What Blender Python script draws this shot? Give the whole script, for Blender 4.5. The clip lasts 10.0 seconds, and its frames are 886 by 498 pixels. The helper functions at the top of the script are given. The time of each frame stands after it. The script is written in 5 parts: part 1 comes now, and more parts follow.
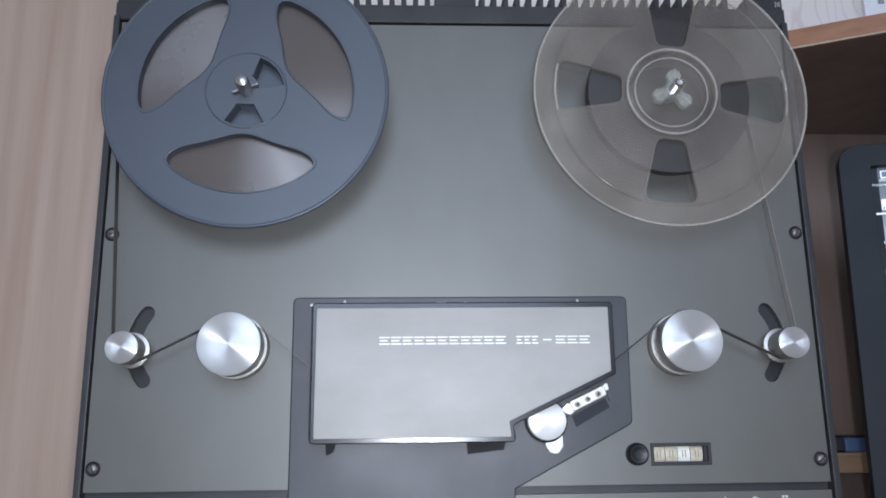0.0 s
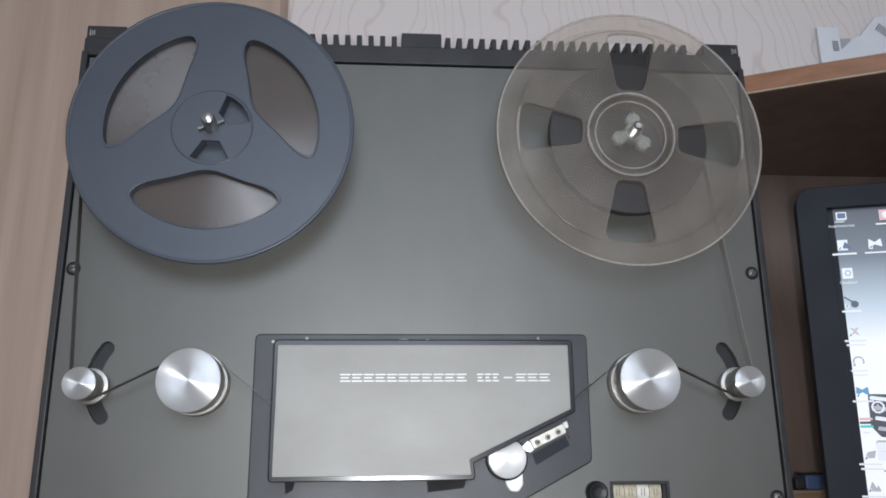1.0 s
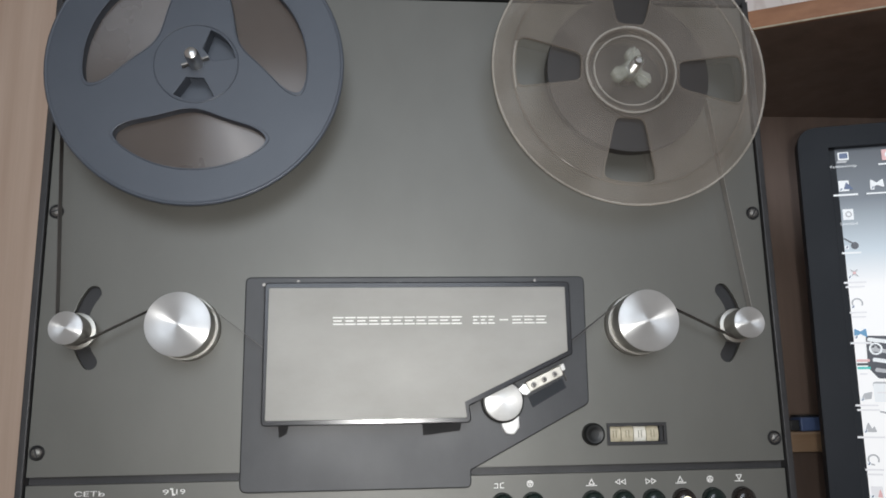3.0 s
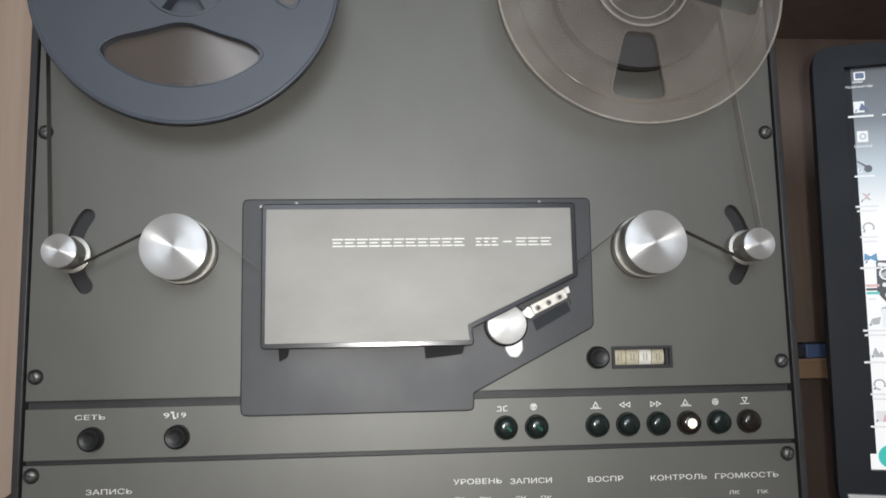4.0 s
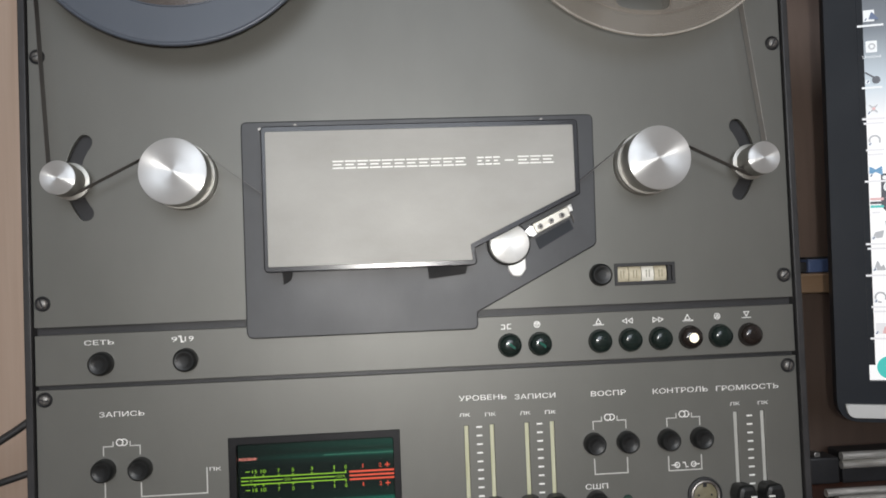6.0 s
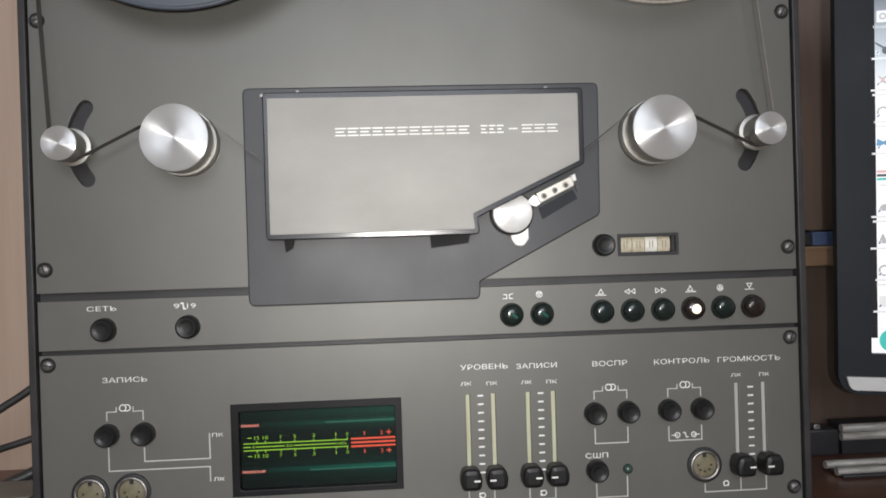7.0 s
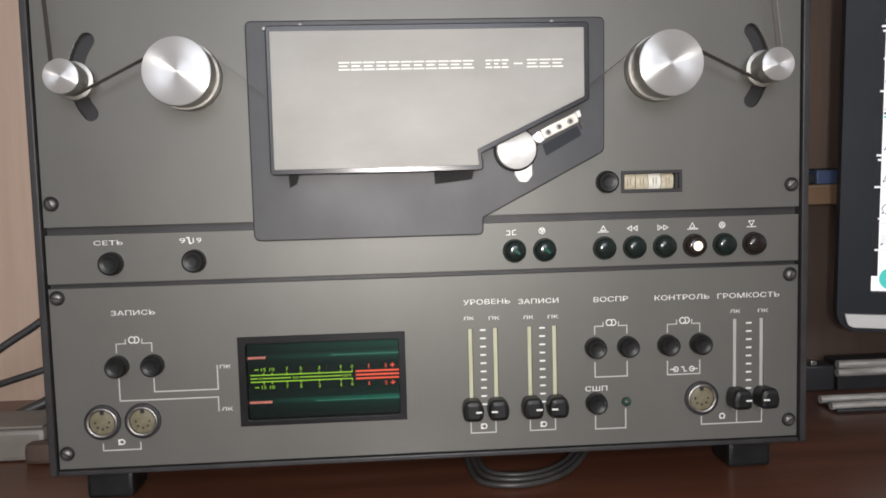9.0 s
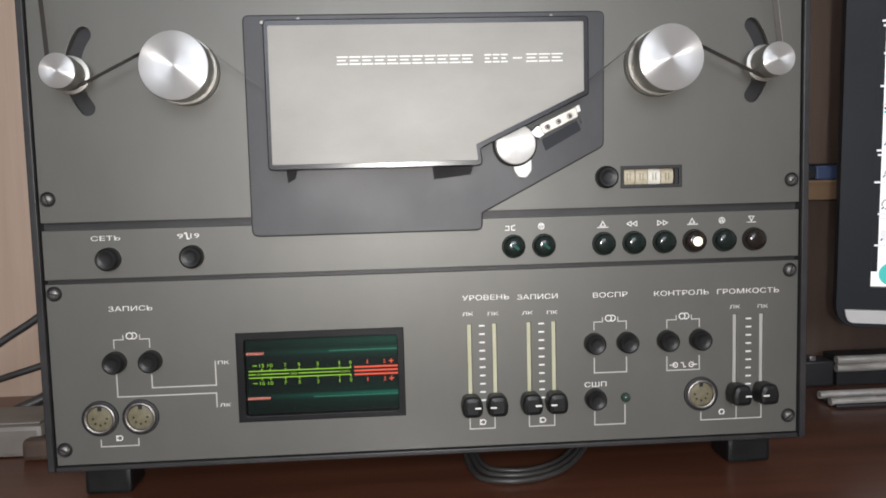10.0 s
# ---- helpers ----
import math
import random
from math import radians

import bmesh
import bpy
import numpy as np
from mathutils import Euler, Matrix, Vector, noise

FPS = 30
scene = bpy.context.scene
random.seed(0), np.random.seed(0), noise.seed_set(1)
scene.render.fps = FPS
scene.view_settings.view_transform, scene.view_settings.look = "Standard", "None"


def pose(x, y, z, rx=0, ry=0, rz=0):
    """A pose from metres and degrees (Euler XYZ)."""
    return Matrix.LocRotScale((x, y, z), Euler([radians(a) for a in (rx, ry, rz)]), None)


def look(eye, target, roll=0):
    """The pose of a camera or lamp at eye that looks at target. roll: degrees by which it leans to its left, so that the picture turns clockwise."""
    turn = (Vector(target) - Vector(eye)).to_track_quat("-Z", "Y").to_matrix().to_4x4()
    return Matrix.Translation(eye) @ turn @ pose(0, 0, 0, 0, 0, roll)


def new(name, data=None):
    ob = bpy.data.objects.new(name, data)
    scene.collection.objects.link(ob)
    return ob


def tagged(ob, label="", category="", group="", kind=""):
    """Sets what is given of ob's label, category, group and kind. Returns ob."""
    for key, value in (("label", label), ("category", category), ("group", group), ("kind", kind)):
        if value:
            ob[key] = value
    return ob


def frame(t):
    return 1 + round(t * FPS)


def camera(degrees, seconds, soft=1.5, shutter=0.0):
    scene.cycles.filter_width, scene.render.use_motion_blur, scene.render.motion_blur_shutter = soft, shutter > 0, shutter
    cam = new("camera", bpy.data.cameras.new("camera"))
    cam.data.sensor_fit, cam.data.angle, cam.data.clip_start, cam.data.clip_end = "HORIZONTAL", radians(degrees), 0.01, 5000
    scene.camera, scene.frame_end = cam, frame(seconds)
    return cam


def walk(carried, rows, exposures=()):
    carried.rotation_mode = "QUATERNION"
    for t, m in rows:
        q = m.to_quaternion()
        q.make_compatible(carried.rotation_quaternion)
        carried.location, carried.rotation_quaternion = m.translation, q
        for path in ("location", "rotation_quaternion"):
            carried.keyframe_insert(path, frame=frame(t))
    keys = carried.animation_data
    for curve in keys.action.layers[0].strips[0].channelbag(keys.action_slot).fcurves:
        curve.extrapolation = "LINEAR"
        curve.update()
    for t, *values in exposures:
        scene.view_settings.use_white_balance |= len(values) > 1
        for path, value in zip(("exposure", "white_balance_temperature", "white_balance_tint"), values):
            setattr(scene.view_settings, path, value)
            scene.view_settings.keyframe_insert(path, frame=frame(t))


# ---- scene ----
cam = camera(58.0, 10.0, soft=1.75)
PATH = [
    (0, (-0.036, -0.523, 0.279), (0.054, 1.426, 0.721), -0.7),
    (0.5, (-0.03, -0.525, 0.283), (0.08, 1.415, 0.755), -0.6),
    (1, (-0.028, -0.529, 0.281), (0.123, 1.396, 0.801), -0.6),
    (1.5, (-0.026, -0.528, 0.282), (0.142, 1.399, 0.788), -0.8),
    (2, (-0.028, -0.526, 0.28), (0.14, 1.402, 0.784), -0.8),
    (2.5, (-0.028, -0.524, 0.28), (0.127, 1.416, 0.743), -0.9),
    (3, (-0.027, -0.515, 0.278), (0.139, 1.438, 0.678), -1.0),
    (4.3, (-0.025, -0.499, 0.269), (0.131, 1.483, 0.49), -1.2),
    (4.5, (-0.026, -0.5, 0.269), (0.138, 1.482, 0.481), -1.2),
    (5, (-0.026, -0.499, 0.269), (0.131, 1.486, 0.453), -1.4),
    (5.5, (-0.025, -0.499, 0.268), (0.128, 1.491, 0.397), -1.9),
    (6, (-0.025, -0.498, 0.267), (0.122, 1.496, 0.329), -2.2),
    (7.5, (-0.024, -0.496, 0.265), (0.104, 1.499, 0.221), -1.5),
    (8, (-0.024, -0.496, 0.265), (0.094, 1.499, 0.171), -1.5),
    (8.5, (-0.023, -0.5, 0.266), (0.105, 1.492, 0.14), -1.1),
    (9, (-0.025, -0.499, 0.264), (0.099, 1.49, 0.102), -1.5),
    (9.5, (-0.024, -0.496, 0.264), (0.105, 1.494, 0.102), -1.1),
    (10, (-0.025, -0.497, 0.264), (0.102, 1.491, 0.09), -1.5),
]
walk(cam, [(t, look(eye, target, roll)) for t, eye, target, roll in PATH],
     [(0, 0.08, 5550, 12), (0.5, 0.31, 5850, 11), (1, -0.14, 6020, 11), (2, -0.23, 6280, 10), (3, -0.20, 6400, 10), (5, -0.10, 6500, 10), (7.5, -0.04, 6600, 13), (9, 0.11, 6680, 14), (10, 0.09, 6560, 13)])

# ---- light ----
TABLE = 0.066
world = bpy.data.worlds.new("room_air")
scene.world = world
world.use_nodes = True
world.node_tree.nodes["Background"].inputs[0].default_value = (0.75, 0.85, 1.0, 1)
world.node_tree.nodes["Background"].inputs[1].default_value = 0.6


def lamp(name, kind, at, target, watts, colour, size, size_y=None):
    data = bpy.data.lights.new(name, kind)
    data.energy, data.color = watts, colour
    if kind == "AREA":
        data.shape = "DISK" if size_y is None else "RECTANGLE"
        data.size = size
        if size_y:
            data.size_y = size_y
    ob = new(name, data)
    ob.matrix_world = look(at, target)
    return ob


# the torch that shines beside the lens, and the day that comes in by the window behind
torch = lamp("torch_light", "AREA", (-0.016, -0.56, 0.270), (-0.01, 0.0, 0.285), 1.08, (1.0, 0.98, 0.945), 0.02)
torch.data.spread = radians(115)
lamp("window_light", "AREA", (-0.02, -2.58, 0.98), (-0.02, 0.0, 0.75), 27.0, (0.84, 0.91, 1.0), 1.2, 1.1)


# ---- materials ----
def srgb(r, g, b):
    return tuple((c / 255 / 12.92 if c < 10 else ((c / 255 + 0.055) / 1.055) ** 2.4) for c in (r, g, b)) + (1,)


def node(nt, kind, **sockets):
    n = nt.nodes.new(kind)
    for key, value in sockets.items():
        n.inputs[key].default_value = value
    return n


def material(name, low, high, rough=0.5, metal=0.0, scale=(60, 60, 60), bump=0.0, fine=400.0, rough_range=0.12, coat=0.0,
             specular=0.5, aniso=0.0, coat_rough=0.07, detail=6.0, contrast=(0.3, 0.7)):
    """Two tones mixed by stretched noise, fine grain in the relief, uneven gloss."""
    m = bpy.data.materials.new(name)
    m.use_nodes = True
    nt = m.node_tree
    b = nt.nodes["Principled BSDF"]
    co = nt.nodes.new("ShaderNodeTexCoord")
    mp = nt.nodes.new("ShaderNodeMapping")
    mp.inputs["Scale"].default_value = scale
    nt.links.new(co.outputs["Object"], mp.inputs["Vector"])
    n1 = node(nt, "ShaderNodeTexNoise", Scale=1.0, Detail=detail, Roughness=0.6)
    nt.links.new(mp.outputs[0], n1.inputs["Vector"])
    ramp = nt.nodes.new("ShaderNodeValToRGB")
    ramp.color_ramp.elements[0].position, ramp.color_ramp.elements[1].position = contrast
    ramp.color_ramp.elements[0].color, ramp.color_ramp.elements[1].color = low, high
    nt.links.new(n1.outputs[0], ramp.inputs[0])
    nt.links.new(ramp.outputs[0], b.inputs["Base Color"])
    n2 = node(nt, "ShaderNodeTexNoise", Scale=fine, Detail=3.0)
    nt.links.new(co.outputs["Object"], n2.inputs["Vector"])
    n3 = node(nt, "ShaderNodeTexNoise", Scale=14.0, Detail=4.0)
    nt.links.new(co.outputs["Object"], n3.inputs["Vector"])
    mr = nt.nodes.new("ShaderNodeMapRange")
    mr.inputs["To Min"].default_value = max(0.02, rough - rough_range)
    mr.inputs["To Max"].default_value = min(1.0, rough + rough_range)
    nt.links.new(n3.outputs[0], mr.inputs[0])
    nt.links.new(mr.outputs[0], b.inputs["Roughness"])
    b.inputs["Metallic"].default_value = metal
    b.inputs["Coat Weight"].default_value = coat
    b.inputs["Coat Roughness"].default_value = coat_rough
    b.inputs["Specular IOR Level"].default_value = specular
    if bump:
        bp = node(nt, "ShaderNodeBump", Strength=bump, Distance=0.0006)
        nt.links.new(n2.outputs[0], bp.inputs["Height"])
        nt.links.new(bp.outputs[0], b.inputs["Normal"])
    if aniso:
        b.inputs["Anisotropic"].default_value = aniso
        b.inputs["Anisotropic Rotation"].default_value = 0.25
        tg = nt.nodes.new("ShaderNodeTangent")
        tg.direction_type, tg.axis = "RADIAL", "Y"
        nt.links.new(tg.outputs[0], b.inputs["Tangent"])
    return m


def glow(name, colour, strength):
    m = bpy.data.materials.new(name)
    m.use_nodes = True
    b = m.node_tree.nodes["Principled BSDF"]
    b.inputs["Base Color"].default_value = (0.02, 0.02, 0.02, 1)
    b.inputs["Emission Color"].default_value = colour
    b.inputs["Emission Strength"].default_value = strength
    b.inputs["Roughness"].default_value = 0.3
    return m


def clear(name, tint, body, share, rough=0.12):
    """Thin clear plastic: most light goes straight through, the rest meets a glossy hazy surface."""
    m = bpy.data.materials.new(name)
    m.use_nodes = True
    nt = m.node_tree
    b = nt.nodes["Principled BSDF"]
    b.inputs["Base Color"].default_value = body
    b.inputs["Roughness"].default_value = rough
    tr = nt.nodes.new("ShaderNodeBsdfTransparent")
    tr.inputs[0].default_value = tint
    mix = nt.nodes.new("ShaderNodeMixShader")
    co = nt.nodes.new("ShaderNodeTexCoord")
    haze = node(nt, "ShaderNodeTexNoise", Scale=26.0, Detail=2.0)
    nt.links.new(co.outputs["Object"], haze.inputs["Vector"])
    mr = nt.nodes.new("ShaderNodeMapRange")
    mr.inputs["From Min"].default_value, mr.inputs["From Max"].default_value = 0.3, 0.7
    mr.inputs["To Min"].default_value, mr.inputs["To Max"].default_value = share * 0.7, share * 1.35
    nt.links.new(haze.outputs[0], mr.inputs[0])
    nt.links.new(mr.outputs[0], mix.inputs[0])
    nt.links.new(tr.outputs[0], mix.inputs[1])
    nt.links.new(b.outputs[0], mix.inputs[2])
    nt.links.new(mix.outputs[0], nt.nodes["Material Output"].inputs[0])
    return m


PANEL = material("satin_grey_enamel", (0.117, 0.117, 0.105, 1), (0.143, 0.142, 0.129, 1), 0.48, 0.3, (11, 11, 6), 0.06, 900, 0.05, coat=0.06, coat_rough=0.24)
COVER = material("brushed_grey_plate", (0.250, 0.246, 0.229, 1), (0.300, 0.296, 0.278, 1), 0.58, 0.2, (18, 30, 30), 0.08, 700, 0.10)
SLATE = material("slate_grey_plastic", (0.024, 0.026, 0.029, 1), (0.044, 0.046, 0.050, 1), 0.48, 0.0, (20, 20, 12), 0.05, 700, 0.14)
BLACK = material("black_plastic", (0.012, 0.012, 0.013, 1), (0.022, 0.022, 0.024, 1), 0.52, 0.0, (30, 30, 30), 0.1, 600)
CAP_BRIGHT = material("polished_nickel_cap", (0.62, 0.62, 0.60, 1), (0.80, 0.80, 0.78, 1), 0.36, 0.45, (60, 60, 60), 0.0, 400, 0.05, aniso=0.85)
CASE = material("black_crackle_paint", (0.020, 0.020, 0.021, 1), (0.036, 0.035, 0.036, 1), 0.5, 0.1, (40, 40, 40), 0.3, 900)
BEZEL = material("bezel_black", (0.022, 0.025, 0.030, 1), (0.026, 0.029, 0.034, 1), 0.45, 0.0, (20, 20, 20), 0.0, specular=0.12)
GLOSS_BLACK = material("gloss_black", (0.012, 0.012, 0.014, 1), (0.018, 0.018, 0.020, 1), 0.22, 0.0, (20, 20, 20), 0.0, specular=0.4)
METER_BLACK = material("meter_frame_black", (0.005, 0.005, 0.006, 1), (0.009, 0.009, 0.010, 1), 0.4, 0.0, (40, 40, 40), 0.05, 700, specular=0.25)
RUBBER = material("black_rubber", (0.007, 0.0075, 0.0075, 1), (0.014, 0.015, 0.015, 1), 0.40, 0.0, (90, 90, 90), 0.12, 900, specular=0.35)
TURNED = material("turned_aluminium", (0.47, 0.47, 0.462, 1), (0.55, 0.55, 0.542, 1), 0.33, 0.60, (40, 40, 40), 0.0, 400, 0.03, aniso=0.95)
ALLOY = material("bare_aluminium", (0.50, 0.50, 0.48, 1), (0.68, 0.68, 0.66, 1), 0.30, 1.0, (120, 120, 120), 0.1, 900)
ROLLER = material("satin_roller_metal", (0.30, 0.295, 0.27, 1), (0.42, 0.41, 0.385, 1), 0.42, 0.9, (30, 900, 30), 0.1, 900)
STEEL = material("worn_steel", (0.16, 0.155, 0.15, 1), (0.40, 0.385, 0.36, 1), 0.5, 1.0, (220, 220, 220), 0.2, 900)
SCREW = material("blackened_steel", (0.08, 0.08, 0.08, 1), (0.32, 0.31, 0.29, 1), 0.5, 0.7, (500, 500, 500), 0.2, 900)
PAPERWHITE = material("bright_nickel", (0.66, 0.66, 0.64, 1), (0.85, 0.85, 0.83, 1), 0.5, 0.2, (200, 200, 200), 0.1, 900)
REEL_BLUE = material("blue_grey_polystyrene", (0.058, 0.069, 0.088, 1), (0.072, 0.084, 0.105, 1), 0.42, 0.0, (12, 12, 12), 0.06, 500)
TAPE = material("brown_oxide_tape", (0.072, 0.058, 0.050, 1), (0.105, 0.088, 0.078, 1), 0.30, 0.1, (8, 8, 8), 0.05, 900, aniso=0.9, specular=0.9)
TAPE_EDGE = material("dull_dark_tape", (0.020, 0.017, 0.015, 1), (0.036, 0.031, 0.028, 1), 0.45, 0.0, (8, 8, 8), 0.05, 900)
TAPE_RUN = material("running_tape", (0.055, 0.048, 0.043, 1), (0.085, 0.076, 0.070, 1), 0.40, 0.0, (8, 8, 8), 0.05, 900)
# pale copy of the tape: torch sheen put into the base colour
TAPE_SHEEN = material("tape_painted_sheen", (0.26, 0.25, 0.235, 1), (0.33, 0.32, 0.30, 1), 0.25, 0.0, (8, 8, 8), 0.05, 900)
INK = material("white_print", (0.72, 0.72, 0.69, 1), (0.82, 0.82, 0.79, 1), 0.55, 0.0, (80, 80, 80))
INK_DIM = material("pale_grey_print", (0.46, 0.46, 0.43, 1), (0.55, 0.55, 0.52, 1), 0.55, 0.0, (80, 80, 80))
CREAM = material("cream_card", (0.42, 0.37, 0.26, 1), (0.60, 0.55, 0.42, 1), 0.55, 0.0, (260, 60, 260))
WHEEL_PALE = material("pale_cream_wheel", (0.66, 0.64, 0.56, 1), (0.80, 0.78, 0.70, 1), 0.5, 0.0, (260, 60, 260))
BRASSY = material("dull_nickel_silver", (0.42, 0.40, 0.35, 1), (0.62, 0.60, 0.54, 1), 0.42, 0.55, (160, 160, 160), 0.15, 900)
SLOT_YELLOW = material("pale_yellow_strip", (0.40, 0.40, 0.24, 1), (0.52, 0.52, 0.40, 1), 0.5, 0.0, (300, 60, 30))
SLOT_GREY = material("pale_grey_strip", (0.36, 0.36, 0.33, 1), (0.46, 0.46, 0.43, 1), 0.5, 0.0, (300, 60, 30))
GREEN_DOME = material("dark_green_gloss", (0.007, 0.012, 0.011, 1), (0.010, 0.020, 0.017, 1), 0.17, 0.0, (200, 200, 200), 0.0)
BROWN_DOME = material("brown_black_gloss", (0.013, 0.010, 0.009, 1), (0.020, 0.016, 0.014, 1), 0.17, 0.0, (200, 200, 200), 0.0)
GREEN_GREY = material("grey_green_lens", (0.020, 0.045, 0.036, 1), (0.045, 0.080, 0.066, 1), 0.25, 0.0, (300, 300, 300))
GREEN_LENS = material("green_lens", (0.004, 0.045, 0.030, 1), (0.008, 0.11, 0.075, 1), 0.2, 0.0, (300, 300, 300))
SOCKET = material("beige_bakelite", (0.13, 0.115, 0.068, 1), (0.20, 0.18, 0.115, 1), 0.5, 0.0, (300, 300, 300), 0.1, 900)
DESK = material("red_brown_veneer", (0.070, 0.026, 0.015, 1), (0.140, 0.054, 0.030, 1), 0.34, 0.0, (3, 45, 45), 0.04, 500, 0.08, coat=0.25, coat_rough=0.2)
HUTCH = material("walnut_laminate", (0.165, 0.116, 0.091, 1), (0.232, 0.168, 0.135, 1), 0.5, 0.0, (40, 40, 4), 0.08, 600)
EDGE = material("orange_beech_edge", (0.27, 0.115, 0.050, 1), (0.40, 0.19, 0.090, 1), 0.42, 0.0, (6, 60, 90), 0.08, 600)
FELT = material("matt_black", (0.022, 0.022, 0.023, 1), (0.034, 0.034, 0.035, 1), 0.9, 0.0, (60, 60, 60), specular=0.15)
RISER_DARK = material("dark_brown_laminate", (0.066, 0.043, 0.033, 1), (0.098, 0.066, 0.050, 1), 0.5, 0.0, (40, 40, 4), 0.08, 600)
RISER = material("worn_pine_edge", (0.20, 0.125, 0.070, 1), (0.30, 0.20, 0.125, 1), 0.35, 0.0, (6, 60, 90), 0.08, 600)
BEECH = material("pale_beech_veneer", (0.46, 0.325, 0.240, 1), (0.61, 0.470, 0.370, 1), 0.46, 0.0, (46, 46, 1.7), 0.06, 500, contrast=(0.28, 0.72))
BLUE = material("blue_plastic", (0.055, 0.085, 0.18, 1), (0.08, 0.12, 0.24, 1), 0.35, 0.0, (60, 60, 60))
WHITE_PLASTIC = material("silver_white_plastic", (0.62, 0.62, 0.60, 1), (0.70, 0.70, 0.68, 1), 0.35, 0.0, (30, 30, 30))
PAPER = material("white_paper", (0.82, 0.84, 0.86, 1), (0.88, 0.90, 0.92, 1), 0.6, 0.0, (30, 30, 30))
# white paper darkened to blue-grey, the shade between the cards as colour
PAPER_SHADED = material("paper_painted_shade", (0.42, 0.45, 0.48, 1), (0.50, 0.53, 0.56, 1), 0.6, 0.0, (30, 30, 30))
PRINT_GREY = material("grey_print", (0.06, 0.06, 0.065, 1), (0.10, 0.10, 0.105, 1), 0.5, 0.0, (60, 60, 60))
PALE = material("pale_beige_plastic", (0.15, 0.135, 0.115, 1), (0.22, 0.20, 0.175, 1), 0.5, 0.0, (30, 30, 30))
# bright and grey patches in the base colour stand for chrome reflections
CHROME = material("crumpled_chrome_painted_glints", (0.40, 0.38, 0.34, 1), (0.90, 0.88, 0.84, 1), 0.36, 0.55, (28, 28, 220), 1.0, 160)
CABLE = material("grey_black_cable", (0.025, 0.024, 0.023, 1), (0.045, 0.043, 0.041, 1), 0.45, 0.0, (50, 50, 50))
PLASTER = material("white_plaster", (0.66, 0.64, 0.60, 1), (0.76, 0.74, 0.70, 1), 0.8, 0.0, (3, 3, 3), 0.2, 200)
PARQUET = material("oak_floor", (0.20, 0.12, 0.065, 1), (0.32, 0.20, 0.12, 1), 0.4, 0.0, (4, 40, 40), 0.1, 300)
ACRYLIC = clear("clear_acrylic", (0.93, 0.91, 0.88, 1), (0.60, 0.555, 0.515, 1), 0.10, 0.2)
ACRYLIC_EDGE = clear("acrylic_edge", (0.94, 0.93, 0.90, 1), (0.72, 0.70, 0.66, 1), 0.30, 0.08)
ACRYLIC_BACK = clear("clear_acrylic_back", (0.95, 0.945, 0.935, 1), (0.60, 0.58, 0.57, 1), 0.02, 0.16)
MILKY = clear("milky_plastic", (0.9, 0.9, 0.86, 1), (0.60, 0.61, 0.56, 1), 0.34, 0.15)
GLASS = clear("meter_glass", (0.95, 0.97, 0.96, 1), (0.004, 0.004, 0.004, 1), 0.03, 0.05)
VU_GREEN = glow("lit_green_scale", (0.42, 0.85, 0.03, 1), 0.75)
VU_RED = glow("lit_red_scale", (1.0, 0.10, 0.04, 1), 0.9)
VU_LEVEL = glow("lit_level_bar", (1.0, 0.30, 0.24, 1), 1.3)
VU_TEAL = glow("dim_teal_trace", (0.01, 0.30, 0.18, 1), 0.45)
LAMP_ON = glow("lit_button_lens", (1.0, 0.93, 0.72, 1), 1.6)


def wallpaper():
    m = bpy.data.materials.new("embossed_wallpaper")
    m.use_nodes = True
    nt = m.node_tree
    b = nt.nodes["Principled BSDF"]
    co = nt.nodes.new("ShaderNodeTexCoord")
    mp = nt.nodes.new("ShaderNodeMapping")
    mp.inputs["Scale"].default_value = (1.0, 1.0, 0.55)
    nt.links.new(co.outputs["Object"], mp.inputs["Vector"])
    field = node(nt, "ShaderNodeTexNoise", Scale=11.0, Detail=2.5, Roughness=0.42)
    nt.links.new(mp.outputs[0], field.inputs["Vector"])
    sway = nt.nodes.new("ShaderNodeMath")
    sway.operation = "MULTIPLY"
    sway.inputs[1].default_value = 30.0
    nt.links.new(field.outputs[0], sway.inputs[0])
    sx = nt.nodes.new("ShaderNodeSeparateXYZ")
    nt.links.new(co.outputs["Object"], sx.inputs[0])
    times = nt.nodes.new("ShaderNodeMath")
    times.operation = "MULTIPLY_ADD"
    times.inputs[1].default_value = 190.0
    nt.links.new(sx.outputs["X"], times.inputs[0])
    nt.links.new(sway.outputs[0], times.inputs[2])
    w = nt.nodes.new("ShaderNodeMath")
    w.operation = "SINE"
    nt.links.new(times.outputs[0], w.inputs[0])
    sharp = nt.nodes.new("ShaderNodeMath")
    sharp.operation = "ABSOLUTE"
    nt.links.new(w.outputs[0], sharp.inputs[0])
    ramp = nt.nodes.new("ShaderNodeValToRGB")
    ramp.color_ramp.elements[0].position, ramp.color_ramp.elements[1].position = 0.0, 0.32
    ramp.color_ramp.elements[0].color, ramp.color_ramp.elements[1].color = (0.80, 0.70, 0.645, 1), (0.92, 0.835, 0.785, 1)
    nt.links.new(sharp.outputs[0], ramp.inputs[0])
    nt.links.new(ramp.outputs[0], b.inputs["Base Color"])
    bp = node(nt, "ShaderNodeBump", Strength=0.15, Distance=0.001)
    nt.links.new(sharp.outputs[0], bp.inputs["Height"])
    nt.links.new(bp.outputs[0], b.inputs["Normal"])
    b.inputs["Roughness"].default_value = 0.8
    return m


WALLPAPER = wallpaper()


